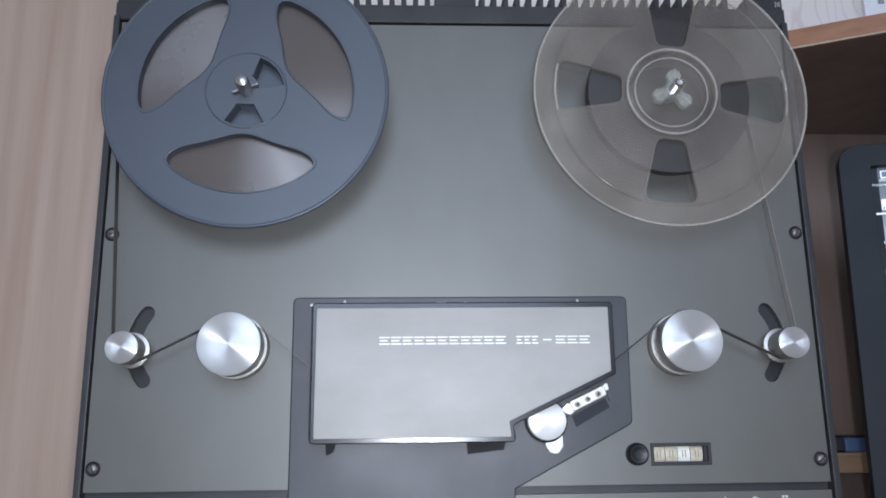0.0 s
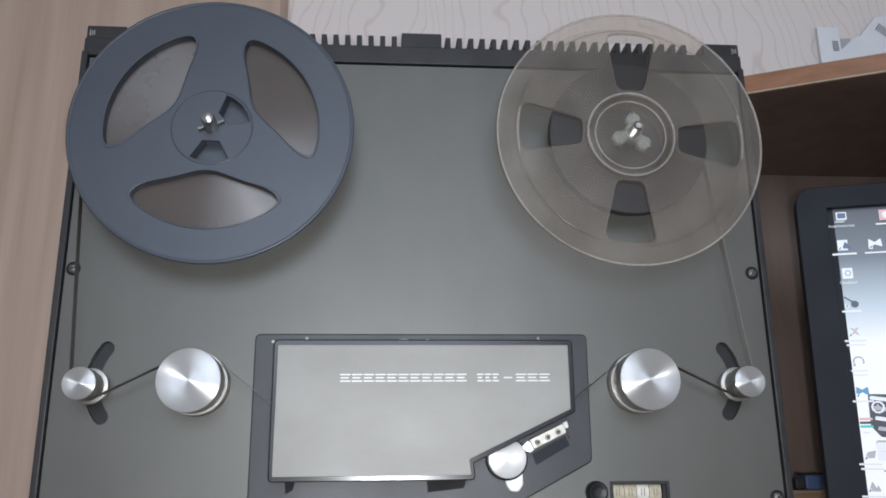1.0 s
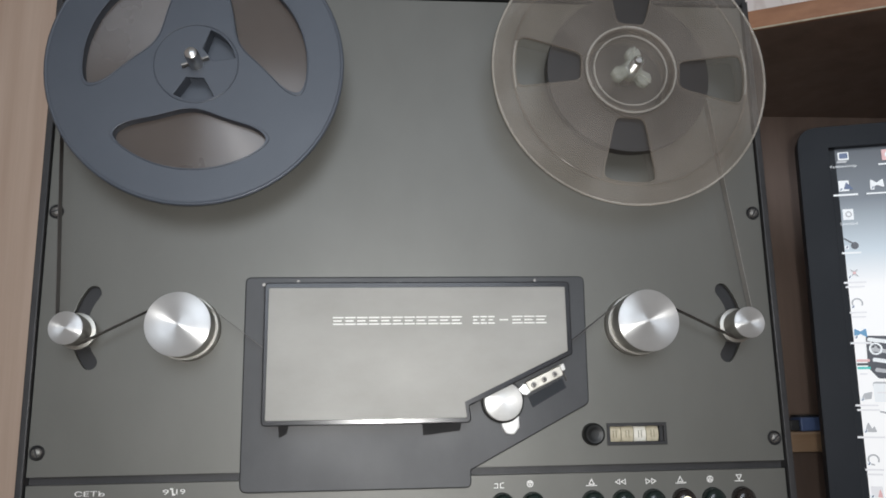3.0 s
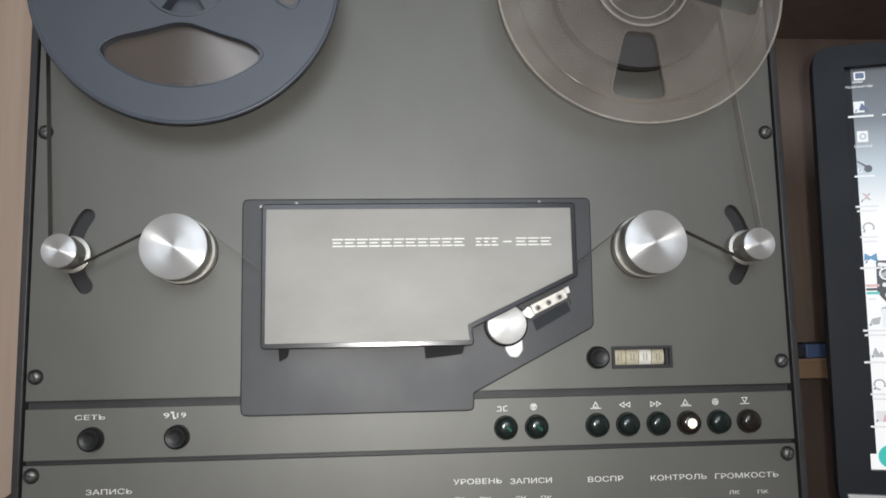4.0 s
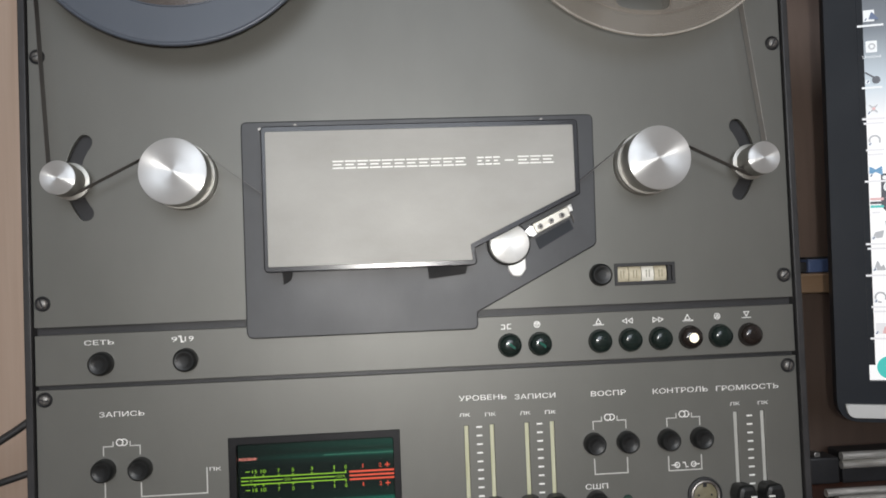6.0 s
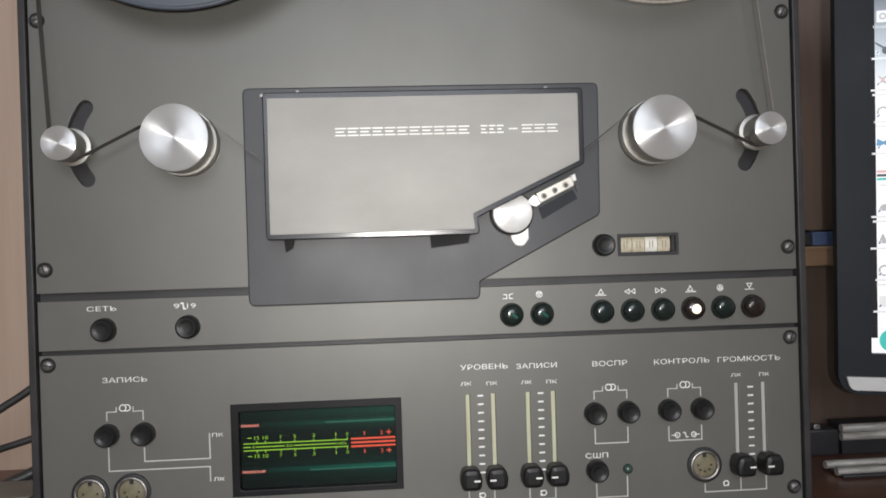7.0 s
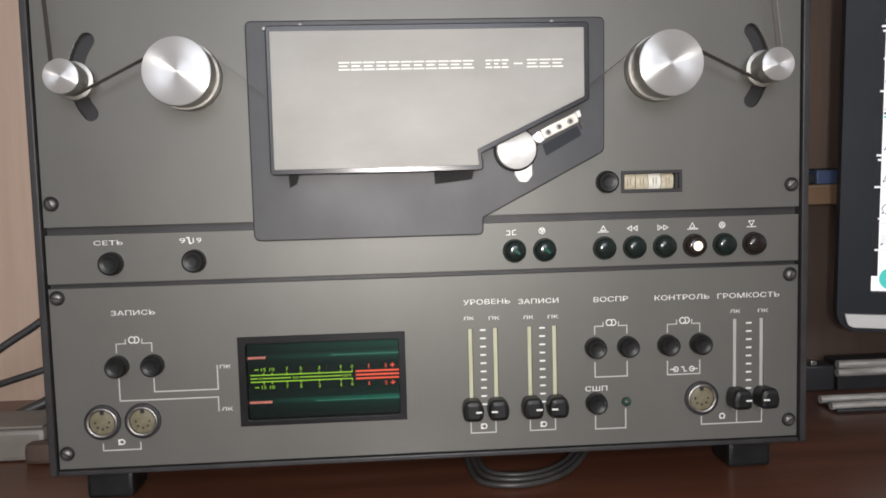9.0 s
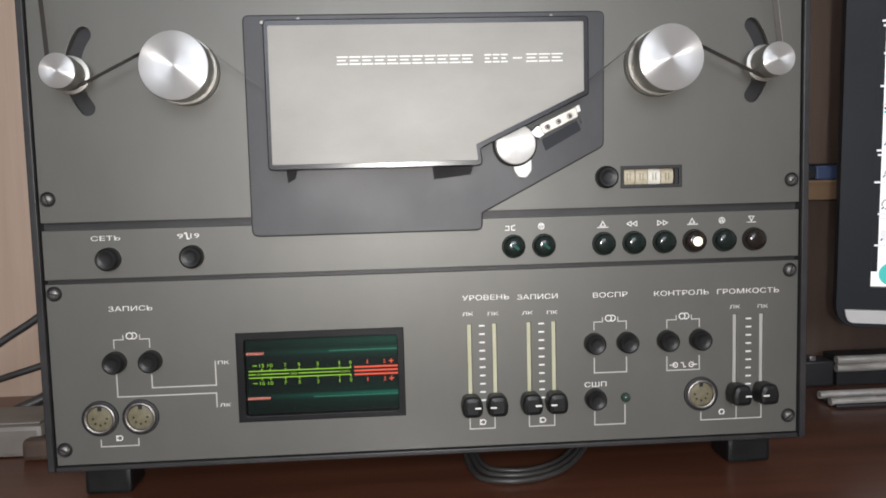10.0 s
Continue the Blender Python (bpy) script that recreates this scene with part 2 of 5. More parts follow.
def desktop():
    """The lit screen: grey at the top, fading to white."""
    m = bpy.data.materials.new("lit_screen")
    m.use_nodes = True
    nt = m.node_tree
    b = nt.nodes["Principled BSDF"]
    co = nt.nodes.new("ShaderNodeTexCoord")
    sx = nt.nodes.new("ShaderNodeSeparateXYZ")
    nt.links.new(co.outputs["Generated"], sx.inputs[0])
    ramp = nt.nodes.new("ShaderNodeValToRGB")
    e = ramp.color_ramp.elements
    e[0].position, e[0].color = 0.0, (1, 1, 1, 1)
    e[1].position, e[1].color = 1.0, (0.045, 0.052, 0.062, 1)
    for at, c in ((0.64, (1.0, 1.0, 1.0, 1)), (0.73, (0.58, 0.67, 0.74, 1)), (0.86, (0.15, 0.175, 0.205, 1))):
        s = e.new(at)
        s.color = c
    nt.links.new(sx.outputs["Z"], ramp.inputs[0])
    nt.links.new(ramp.outputs[0], b.inputs["Emission Color"])
    b.inputs["Emission Strength"].default_value = 1.0
    b.inputs["Base Color"].default_value = (0.02, 0.02, 0.02, 1)
    b.inputs["Roughness"].default_value = 0.35
    return m


SCREEN = desktop()


def meter_face():
    """Near-black meter face whose two tubes glow teal, stronger towards the end of the scale."""
    m = bpy.data.materials.new("dark_green_meter_face")
    m.use_nodes = True
    nt = m.node_tree
    b = nt.nodes["Principled BSDF"]
    co = nt.nodes.new("ShaderNodeTexCoord")
    sx = nt.nodes.new("ShaderNodeSeparateXYZ")
    nt.links.new(co.outputs["Generated"], sx.inputs[0])
    bands = nt.nodes.new("ShaderNodeValToRGB")
    e = bands.color_ramp.elements
    e[0].position, e[0].color = 0.0, (0, 0, 0, 1)
    e[1].position, e[1].color = 1.0, (0, 0, 0, 1)
    for at, v in ((0.10, 0.02), (0.19, 0.07), (0.24, 0.42), (0.27, 0.05), (0.40, 0.015), (0.66, 0.015), (0.73, 0.08), (0.755, 0.30), (0.81, 0.05), (0.88, 0.16), (0.95, 0.04)):
        e.new(at).color = (v, v, v, 1)
    nt.links.new(sx.outputs["Z"], bands.inputs[0])
    along = node(nt, "ShaderNodeMapRange")
    along.inputs["From Min"].default_value, along.inputs["From Max"].default_value = 0.15, 1.0
    along.inputs["To Min"].default_value, along.inputs["To Max"].default_value = 0.12, 1.0
    nt.links.new(sx.outputs["X"], along.inputs[0])
    power = nt.nodes.new("ShaderNodeMath")
    power.operation = "MULTIPLY"
    nt.links.new(bands.outputs[0], power.inputs[0])
    nt.links.new(along.outputs[0], power.inputs[1])
    nt.links.new(power.outputs[0], b.inputs["Emission Strength"])
    b.inputs["Emission Color"].default_value = (0.015, 0.30, 0.20, 1)
    b.inputs["Base Color"].default_value = (0.004, 0.008, 0.007, 1)
    b.inputs["Roughness"].default_value = 0.4
    b.inputs["Specular IOR Level"].default_value = 0.15
    return m


VU_BACK = meter_face()

# ---- building blocks ----
WORLD = {}
TURNED_SHAPES = set()


def thing(name, at, label, category, group=""):
    ob = new(name)
    ob.location = at
    ob.empty_display_size = 0.02
    WORLD[ob.name] = Matrix.Translation(at)
    return tagged(ob, label, category, group)


def hang(ob, parent, at):
    ob.location = at
    WORLD[ob.name] = Matrix.Translation(at)
    if parent is not None:
        ob.parent = parent
        ob.matrix_parent_inverse = WORLD[parent.name].inverted()
    return ob


def mesh_of(name, bm, mat, smooth=True):
    turned = id(bm) in TURNED_SHAPES
    TURNED_SHAPES.discard(id(bm))
    bmesh.ops.recalc_face_normals(bm, faces=bm.faces[:])
    me = bpy.data.meshes.new(name)
    bm.to_mesh(me)
    bm.free()
    me.materials.append(mat)
    if smooth:
        me.shade_smooth()
        me.set_sharp_from_angle(angle=radians(40 if turned else 20))
    return me


def part(name, bm, mat, parent, label="", at=(0, 0, 0), smooth=True):
    ob = hang(new(name, mesh_of(name, bm, mat, smooth)), parent, at)
    return tagged(ob, label) if label else ob


def again(ob, parent, at):
    """The same piece once more, on the same mesh."""
    return hang(new(ob.name.split(".")[0], ob.data), parent, at)


def single(name, bm, mat, label, category, group="", kind="", at=(0, 0, 0)):
    return tagged(part(name, bm, mat, None, "", at), label, category, group, kind)


def add_box(bm, x0, x1, y0, y1, z0, z1, bevel=0.0, seg=2):
    r = bmesh.ops.create_cube(bm, size=1.0)
    vs = r["verts"]
    for v in vs:
        v.co = Vector(((x0 + x1) / 2 + v.co.x * (x1 - x0), (y0 + y1) / 2 + v.co.y * (y1 - y0), (z0 + z1) / 2 + v.co.z * (z1 - z0)))
    if bevel:
        es = list({e for v in vs for e in v.link_edges})
        bmesh.ops.bevel(bm, geom=es, offset=bevel, segments=seg, affect="EDGES", profile=0.5)
    return bm


def box(x0, x1, y0, y1, z0, z1, bevel=0.0, seg=2):
    return add_box(bmesh.new(), x0, x1, y0, y1, z0, z1, bevel, seg)


def lathe(profile, seg=48, bm=None, cx=0.0, cz=0.0):
    """Turns (y, r) pairs round the y axis; r = 0 closes an end."""
    bm = bm or bmesh.new()
    TURNED_SHAPES.add(id(bm))
    rings = []
    for y, r in profile:
        if r <= 1e-6:
            rings.append([bm.verts.new((cx, y, cz))])
        else:
            rings.append([bm.verts.new((cx + r * math.cos(2 * math.pi * i / seg), y, cz + r * math.sin(2 * math.pi * i / seg))) for i in range(seg)])
    for a, b in zip(rings, rings[1:]):
        for i in range(seg):
            j = (i + 1) % seg
            if len(a) == 1 and len(b) == 1:
                continue
            if len(a) == 1:
                bm.faces.new((a[0], b[i], b[j]))
            elif len(b) == 1:
                bm.faces.new((a[i], a[j], b[0]))
            else:
                bm.faces.new((a[i], a[j], b[j], b[i]))
    return bm


def rounded(points, radius, seg=5):
    """A polygon of (x, z) with its corners rounded; radius one number or one for each corner."""
    out = []
    n = len(points)
    for i in range(n):
        r = radius[i] if isinstance(radius, (list, tuple)) else radius
        p = Vector(points[i])
        a, b = Vector(points[i - 1]) - p, Vector(points[(i + 1) % n]) - p
        if r <= 0:
            out.append(tuple(p))
            continue
        half = a.angle(b) / 2
        cut = min(r / math.tan(half), a.length * 0.49, b.length * 0.49)
        pa, pb = p + a.normalized() * cut, p + b.normalized() * cut
        for k in range(seg + 1):
            t = k / seg
            out.append(tuple(pa * (1 - t) ** 2 + p * 2 * t * (1 - t) + pb * t ** 2))
    return out


def slab(outer, y0, y1, holes=(), bevel=0.0):
    """A plate of (x, z) outline between two depths, with holes right through it."""
    bm = bmesh.new()
    edges = []
    for loop in (outer, *holes):
        vs = [bm.verts.new((x, y0, z)) for x, z in loop]
        edges += [bm.edges.new((vs[i], vs[(i + 1) % len(vs)])) for i in range(len(vs))]
    if holes:
        bmesh.ops.triangle_fill(bm, use_beauty=True, use_dissolve=False, edges=edges, normal=(0, -1, 0))
    else:
        bm.faces.new(bm.verts[:])
    faces = bm.faces[:]
    r = bmesh.ops.extrude_face_region(bm, geom=faces)
    bmesh.ops.translate(bm, verts=[v for v in r["geom"] if isinstance(v, bmesh.types.BMVert)], vec=(0, y1 - y0, 0))
    bmesh.ops.recalc_face_normals(bm, faces=bm.faces[:])
    if bevel:
        es = [e for e in bm.edges if len(e.link_faces) == 2 and e.calc_face_angle(0) > 0.6 and all(abs(v.co.y - y0) < 1e-6 for v in e.verts)]
        bmesh.ops.bevel(bm, geom=es, offset=bevel, segments=2, affect="EDGES", profile=0.5, clamp_overlap=True)
    return bm


def disc_outline(cx, cz, r, seg=24):
    return [(cx + r * math.cos(2 * math.pi * i / seg), cz + r * math.sin(2 * math.pi * i / seg)) for i in range(seg)]


def arc_slot(cx, cz, r, a0, a1, half, seg=14):
    """The outline of a curved slot with round ends; angles in degrees."""
    pts = [(cx + (r + half) * math.cos(radians(a0 + (a1 - a0) * i / seg)), cz + (r + half) * math.sin(radians(a0 + (a1 - a0) * i / seg))) for i in range(seg + 1)]
    ex, ez = cx + r * math.cos(radians(a1)), cz + r * math.sin(radians(a1))
    pts += [(ex + half * math.cos(radians(a1 + 180 * k / 6)), ez + half * math.sin(radians(a1 + 180 * k / 6))) for k in range(1, 6)]
    pts += [(cx + (r - half) * math.cos(radians(a1 + (a0 - a1) * i / seg)), cz + (r - half) * math.sin(radians(a1 + (a0 - a1) * i / seg))) for i in range(seg + 1)]
    ex, ez = cx + r * math.cos(radians(a0)), cz + r * math.sin(radians(a0))
    pts += [(ex + half * math.cos(radians(a0 + 180 + 180 * k / 6)), ez + half * math.sin(radians(a0 + 180 + 180 * k / 6))) for k in range(1, 6)]
    return pts


def rect(x0, x1, z0, z1):
    return [(x0, z0), (x1, z0), (x1, z1), (x0, z1)]


def strokes(lines, width, y=-0.0003):
    """Printed lines of a given width: each a list of (x, z)."""
    bm = bmesh.new()
    h = width / 2
    for pts in lines:
        for (xa, za), (xb, zb) in zip(pts, pts[1:]):
            d = Vector((xb - xa, zb - za))
            if d.length < 1e-7:
                continue
            d.normalize()
            s = Vector((-d.y, d.x)) * h
            e = d * h
            c = [(xa - e.x + s.x, za - e.y + s.y), (xb + e.x + s.x, zb + e.y + s.y), (xb + e.x - s.x, zb + e.y - s.y), (xa - e.x - s.x, za - e.y - s.y)]
            vs = [bm.verts.new((px, y, pz)) for px, pz in c]
            bm.faces.new(vs)
            y -= 0.000004
    r = bmesh.ops.extrude_face_region(bm, geom=bm.faces[:])
    bmesh.ops.translate(bm, verts=[v for v in r["geom"] if isinstance(v, bmesh.types.BMVert)], vec=(0, 0.0002, 0))
    return bm


def ring_line(cx, cz, r, a0=0, a1=360, seg=20):
    return [(cx + r * math.cos(radians(a0 + (a1 - a0) * i / seg)), cz + r * math.sin(radians(a0 + (a1 - a0) * i / seg))) for i in range(seg + 1)]


def lettering(body, x0, x1, z0, z1, mat, parent, y=-0.0003, m=None):
    """Printed words in the built-in font, fitted to a box on a face that looks along -y."""
    cu = bpy.data.curves.new("lettering", "FONT")
    cu.body = body
    cu.resolution_u = 3
    tmp = new("lettering", cu)
    bpy.context.view_layer.update()
    me = bpy.data.meshes.new_from_object(tmp.evaluated_get(bpy.context.evaluated_depsgraph_get()))
    bpy.data.objects.remove(tmp)
    bpy.data.curves.remove(cu)
    if len(body) > 3 and body.isalpha():
        z0, z1 = z0 + 0.03 * (z1 - z0), z1 - 0.05 * (z1 - z0)
    xs, ys = [v.co.x for v in me.vertices], [v.co.y for v in me.vertices]
    ax, ay = (x1 - x0) / (max(xs) - min(xs)), (z1 - z0) / (max(ys) - min(ys))
    bx, by = min(xs), min(ys)
    for v in me.vertices:
        p = Vector((x0 + (v.co.x - bx) * ax, y, z0 + (v.co.y - by) * ay))
        v.co = m @ p if m else p
    me.materials.clear()
    me.materials.append(mat)
    return hang(new("lettering", me), parent, (0, 0, 0))


def tube(points, r, seg=12, steps=10):
    """A round cable through points, on a smooth curve."""
    bm = bmesh.new()
    TURNED_SHAPES.add(id(bm))
    pts = [Vector(p) for p in points]
    path = []
    n = len(pts)
    for i in range(n - 1):
        p0, p1, p2, p3 = pts[max(i - 1, 0)], pts[i], pts[i + 1], pts[min(i + 2, n - 1)]
        for k in range(steps):
            t = k / steps
            path.append(0.5 * (2 * p1 + (p2 - p0) * t + (2 * p0 - 5 * p1 + 4 * p2 - p3) * t * t + (3 * p1 - p0 - 3 * p2 + p3) * t ** 3))
    path.append(pts[-1])
    last = None
    for i, p in enumerate(path):
        d = (path[min(i + 1, len(path) - 1)] - path[max(i - 1, 0)]).normalized()
        side = d.cross(Vector((0.13, 0.2, 1.0))).normalized()
        up = side.cross(d)
        ring = [bm.verts.new(p + r * (side * math.cos(2 * math.pi * k / seg) + up * math.sin(2 * math.pi * k / seg))) for k in range(seg)]
        if last:
            for k in range(seg):
                bm.faces.new((last[k], last[(k + 1) % seg], ring[(k + 1) % seg], ring[k]))
        else:
            bm.faces.new(ring)
        last = ring
    bm.faces.new(last)
    return bm


# ---- the room ----
WALL_Y = 0.335
FLOOR = TABLE - 0.75


def structure(name, bm, mat, label, category="wall"):
    return single(name, bm, mat, label, category, kind="structure")


structure("wall_north", box(-2.2, 2.0, WALL_Y, WALL_Y + 0.15, FLOOR, 2.0), WALLPAPER, "pinkish cream embossed wallpaper with wavy lines")
structure("wall_east", box(2.0, 2.15, -2.6, WALL_Y + 0.15, FLOOR, 2.0), WALLPAPER, "pinkish cream embossed wallpaper on a side wall")
structure("wall_west", box(-2.35, -2.2, -2.6, WALL_Y + 0.15, FLOOR, 2.0), WALLPAPER, "pinkish cream embossed wallpaper on a side wall")
wall = bmesh.new()
for q in ((-2.35, -0.65, FLOOR, 2.0), (0.61, 2.15, FLOOR, 2.0), (-0.65, 0.61, FLOOR, 0.41), (-0.65, 0.61, 1.55, 2.0)):
    add_box(wall, q[0], q[1], -2.75, -2.6, q[2], q[3])
structure("wall_south", wall, PLASTER, "plain plastered wall with a window opening")
structure("floor", box(-2.35, 2.15, -2.75, WALL_Y + 0.15, FLOOR - 0.1, FLOOR), PARQUET, "brown oak floor", "floor")
structure("ceiling", box(-2.35, 2.15, -2.75, WALL_Y + 0.15, 2.0, 2.1), PLASTER, "plain white ceiling", "ceiling")

# ---- desk, hutch and wardrobe ----
desk = thing("desk", (0, 0, FLOOR), "red-brown glossy veneered desk top under the recorder", "desk")
part("desktop", box(-0.62, 1.30, -0.17, 0.327, TABLE - 0.022, TABLE, 0.003), DESK, desk)
for x in (-0.60, 1.26):
    part("side_panel", box(x, x + 0.018, -0.13, 0.32, FLOOR, TABLE - 0.022), HUTCH, desk)

hutch = thing("desk_hutch", (0.6, 0.3, TABLE), "walnut-brown desk hutch with an orange-edged curved shelf", "shelf unit")
part("back_panel", box(0.10, 1.28, 0.305, 0.321, TABLE, 0.598), HUTCH, hutch)
SZ = 0.598
front = [(0.17, 0.150), (0.24, 0.128), (0.30, 0.101), (0.36, 0.072), (0.42, 0.045), (0.48, 0.020), (0.56, -0.006), (0.66, -0.012), (0.80, -0.025), (1.28, -0.03)]
bm = bmesh.new()
low = [bm.verts.new((x, y, SZ)) for x, y in front + [(1.28, 0.321), (0.17, 0.321)]]
bm.faces.new(low)
r = bmesh.ops.extrude_face_region(bm, geom=bm.faces[:])
bmesh.ops.translate(bm, verts=[v for v in r["geom"] if isinstance(v, bmesh.types.BMVert)], vec=(0, 0, 0.016))
shelf = part("shelf", bm, HUTCH, hutch)
bm = bmesh.new()
cols = []
for x, y in front:
    cols.append([bm.verts.new((x - 0.0008, y - 0.0016, z)) for z in (SZ - 0.001, SZ + 0.0005, SZ + 0.0155, SZ + 0.017)] + [bm.verts.new((x, y + 0.0005, SZ + 0.017)), bm.verts.new((x, y + 0.0005, SZ - 0.001))])
for a, b in zip(cols, cols[1:]):
    for k in range(6):
        bm.faces.new((a[k], a[(k + 1) % 6], b[(k + 1) % 6], b[k]))
bm.faces.new(cols[0]), bm.faces.new(cols[-1])
part("edge_band", bm, EDGE, shelf, "orange-brown beech edge band")
# cream strip added for the highlight along the band's lower edge
part("edge_highlight", tube([(x - 0.0016, y - 0.0022, SZ - 0.0004) for x, y in front], 0.0008, 8, 3), CREAM, shelf, "pale strip painting the highlight on the lower edge")
part("riser_front", box(0.20, 1.26, 0.236, 0.252, TABLE, 0.2345), RISER_DARK, hutch)
part("riser_board", box(0.20, 1.26, 0.222, 0.305, 0.2355, 0.2545, 0.0025), RISER, hutch, "worn pale brown riser board")
part("side_panel", box(1.264, 1.28, 0.0, 0.305, TABLE, 0.598), HUTCH, hutch)

wardrobe = thing("wardrobe", (-0.7, 0.29, FLOOR), "tall pale beech-veneered wardrobe side behind the desk", "wardrobe")
part("side_panel", box(-1.35, -0.145, 0.285, 0.333, TABLE - 0.03, 1.7, 0.002), BEECH, wardrobe)
part("edge_strip", box(-0.1448, -0.1436, 0.2855, 0.3325, TABLE - 0.028, 1.698, 0.0003), BEECH, wardrobe, "thin glued veneer edging")

# ---- the tape recorder ----
deck = thing("tape_recorder", (0, 0.1, TABLE), "grey and black vintage reel-to-reel tape recorder standing upright on a desk", "tape recorder")
Y0 = 0.0
case = bmesh.new()
add_box(case, -0.2405, 0.2405, 0.006, 0.215, 0.0905, 0.574, 0.002)
part("case", case, CASE, deck, "black painted case")
for s in (-1, 1):
    part("side_rail", box(min(s * 0.2368, s * 0.2412), max(s * 0.2368, s * 0.2412), -0.003, 0.02, 0.0895, 0.566, 0.0008), CASE, deck, "black side rail")
part("bottom_rail", box(-0.2366, 0.2366, -0.002, 0.02, 0.0893, 0.0925, 0.0008), CASE, deck, "black bottom rail")

slotL = arc_slot(-0.1765, 0.3335, 0.0352, 142, 218, 0.0047)
slotR = arc_slot(0.1765, 0.3335, 0.0352, -38, 38, 0.0047)
panel = part("deck_panel", slab(rect(-0.2362, 0.2362, 0.2437, 0.562), Y0, 0.003, (slotL, slotR, rect(0.1205, 0.1588, 0.2557, 0.2688)), 0.0004), PANEL, deck, "satin grey enamelled deck panel")
part("panel_strip", slab(rect(-0.2362, 0.2362, 0.2088, 0.2389), Y0, 0.003, (), 0.0004), PANEL, deck, "satin grey button strip")
sx_yellow, sx_grey = (0.022, 0.038, 0.060, 0.076), (0.1945, 0.2122)
holes = [rect(x - 0.0013, x + 0.0013, 0.112, 0.172) for x in sx_yellow + sx_grey] + [rect(-0.1235, -0.0198, 0.1158, 0.1718)]
control = part("control_panel", slab(rect(-0.2362, 0.2362, 0.0930, 0.2062), Y0, 0.003, holes, 0.0004), PANEL, deck, "satin grey control panel")

# top vent with its comb of fins
vent = part("top_vent", box(-0.2405, 0.2405, -0.002, 0.045, 0.5630, 0.5770, 0.0010), CASE, deck, "black ribbed top vent")
part("vent_back", box(-0.205, 0.205, 0.030, 0.045, 0.576, 0.5825), CASE, vent)
fin = None
for side in (-1, 1):
    for k in range(22):
        x = -0.0008 + side * (0.0200 + 0.0086 * k)
        if fin is None:
            fin = part("fin", box(-0.0019, 0.0019, 0.004, 0.040, 0.570, 0.5885, 0.0004, 1), CASE, vent, at=(x, 0, 0))
        else:
            again(fin, vent, (x, 0, 0))
part("block", box(-0.0155, 0.0140, 0.0, 0.042, 0.570, 0.5890, 0.0006), CASE, vent)
for s in (-1, 1):
    x0, x1 = sorted((s * 0.2400, s * 0.2125))
    corner = part("corner_block", box(x0, x1, -0.001, 0.060, 0.5715, 0.5870, 0.0010), CASE, vent)
    part("marking", strokes([[(s * 0.2360 - 0.0013, 0.579), (s * 0.2360 - 0.0013, 0.583)], [(s * 0.2360 + 0.0002, 0.5795), (s * 0.2360 + 0.0002, 0.5825)], [(s * 0.2360 + 0.0016, 0.5795), (s * 0.2360 + 0.0016, 0.583)]], 0.0005, -0.0013), INK_DIM, corner)

# feet
for s in (-1, 1):
    for y in (0.018, 0.165):
        x0, x1 = sorted((s * 0.198, s * 0.228))
        part("foot", box(x0, x1, y, y + 0.03, TABLE, 0.0905, 0.003), RUBBER, deck, "black rubber foot")


def screw(x, z, turn):
    s = part("screw", lathe([(0.001, 0.0), (0.001, 0.0046), (-0.0006, 0.0046), (-0.0012, 0.0040), (-0.0008, 0.0034), (-0.0004, 0.0032)], 24), BLACK, deck, at=(x, 0, z))
    bm = lathe([(-0.0003, 0.0033), (-0.0014, 0.0030), (-0.0022, 0.0019), (-0.0024, 0.0)], 20)
    head = part("screw_head", bm, SCREW, s, "dull steel slotted head", at=(x, 0, z))
    c, d = math.cos(radians(turn)), math.sin(radians(turn))
    part("screw_slot", strokes([[(-0.0027 * c, -0.0027 * d), (0.0027 * c, 0.0027 * d)]], 0.0008, -0.0025), BLACK, s, at=(x, 0, z))


for k, (x, z) in enumerate(((-0.231, 0.408), (0.231, 0.4085), (-0.231, 0.258), (0.231, 0.258), (-0.231, 0.2005), (0.2305, 0.2), (-0.231, 0.1030), (0.2305, 0.104))):
    screw(x, z, (20, 60, 110, 40, -10, 75, 150, 35)[k])


# tension rollers and guide rollers
def roller(name, x, z, face_y, r, profile, label):
    ob = part(name, lathe(profile, 56), ROLLER, deck, label, at=(x, 0, z))
    part("cap", lathe([(face_y + 0.0012, r), (face_y + 0.0003, r), (face_y, r - 0.0005), (face_y, r * 0.5), (face_y, 0.0)], 96), TURNED, ob, "turned aluminium cap with a radial sheen", at=(x, 0, z))
    return ob


BIG = [(0.001, 0.0), (0.001, 0.0203), (-0.0030, 0.0203), (-0.0036, 0.0198), (-0.0036, 0.0188), (-0.0060, 0.0188), (-0.0060, 0.0201), (-0.0085, 0.0201),
       (-0.0092, 0.0200), (-0.0092, 0.0186), (-0.0165, 0.0186), (-0.0165, 0.0194), (-0.0285, 0.0194)]
SMALL = [(0.004, 0.0), (0.004, 0.0095), (-0.0050, 0.0095), (-0.0055, 0.0112), (-0.0085, 0.0112), (-0.0090, 0.0090), (-0.0165, 0.0090), (-0.0170, 0.0099), (-0.0265, 0.0099)]
for x in (-0.1450, 0.1425):
    roller("tension_roller", x, 0.332, -0.0297, 0.0194, BIG, "large bright aluminium tape roller")
for x in (-0.2100, 0.2085):
    roller("guide_roller", x, 0.3305, -0.0277, 0.0099, SMALL, "small bright aluminium tape guide roller")
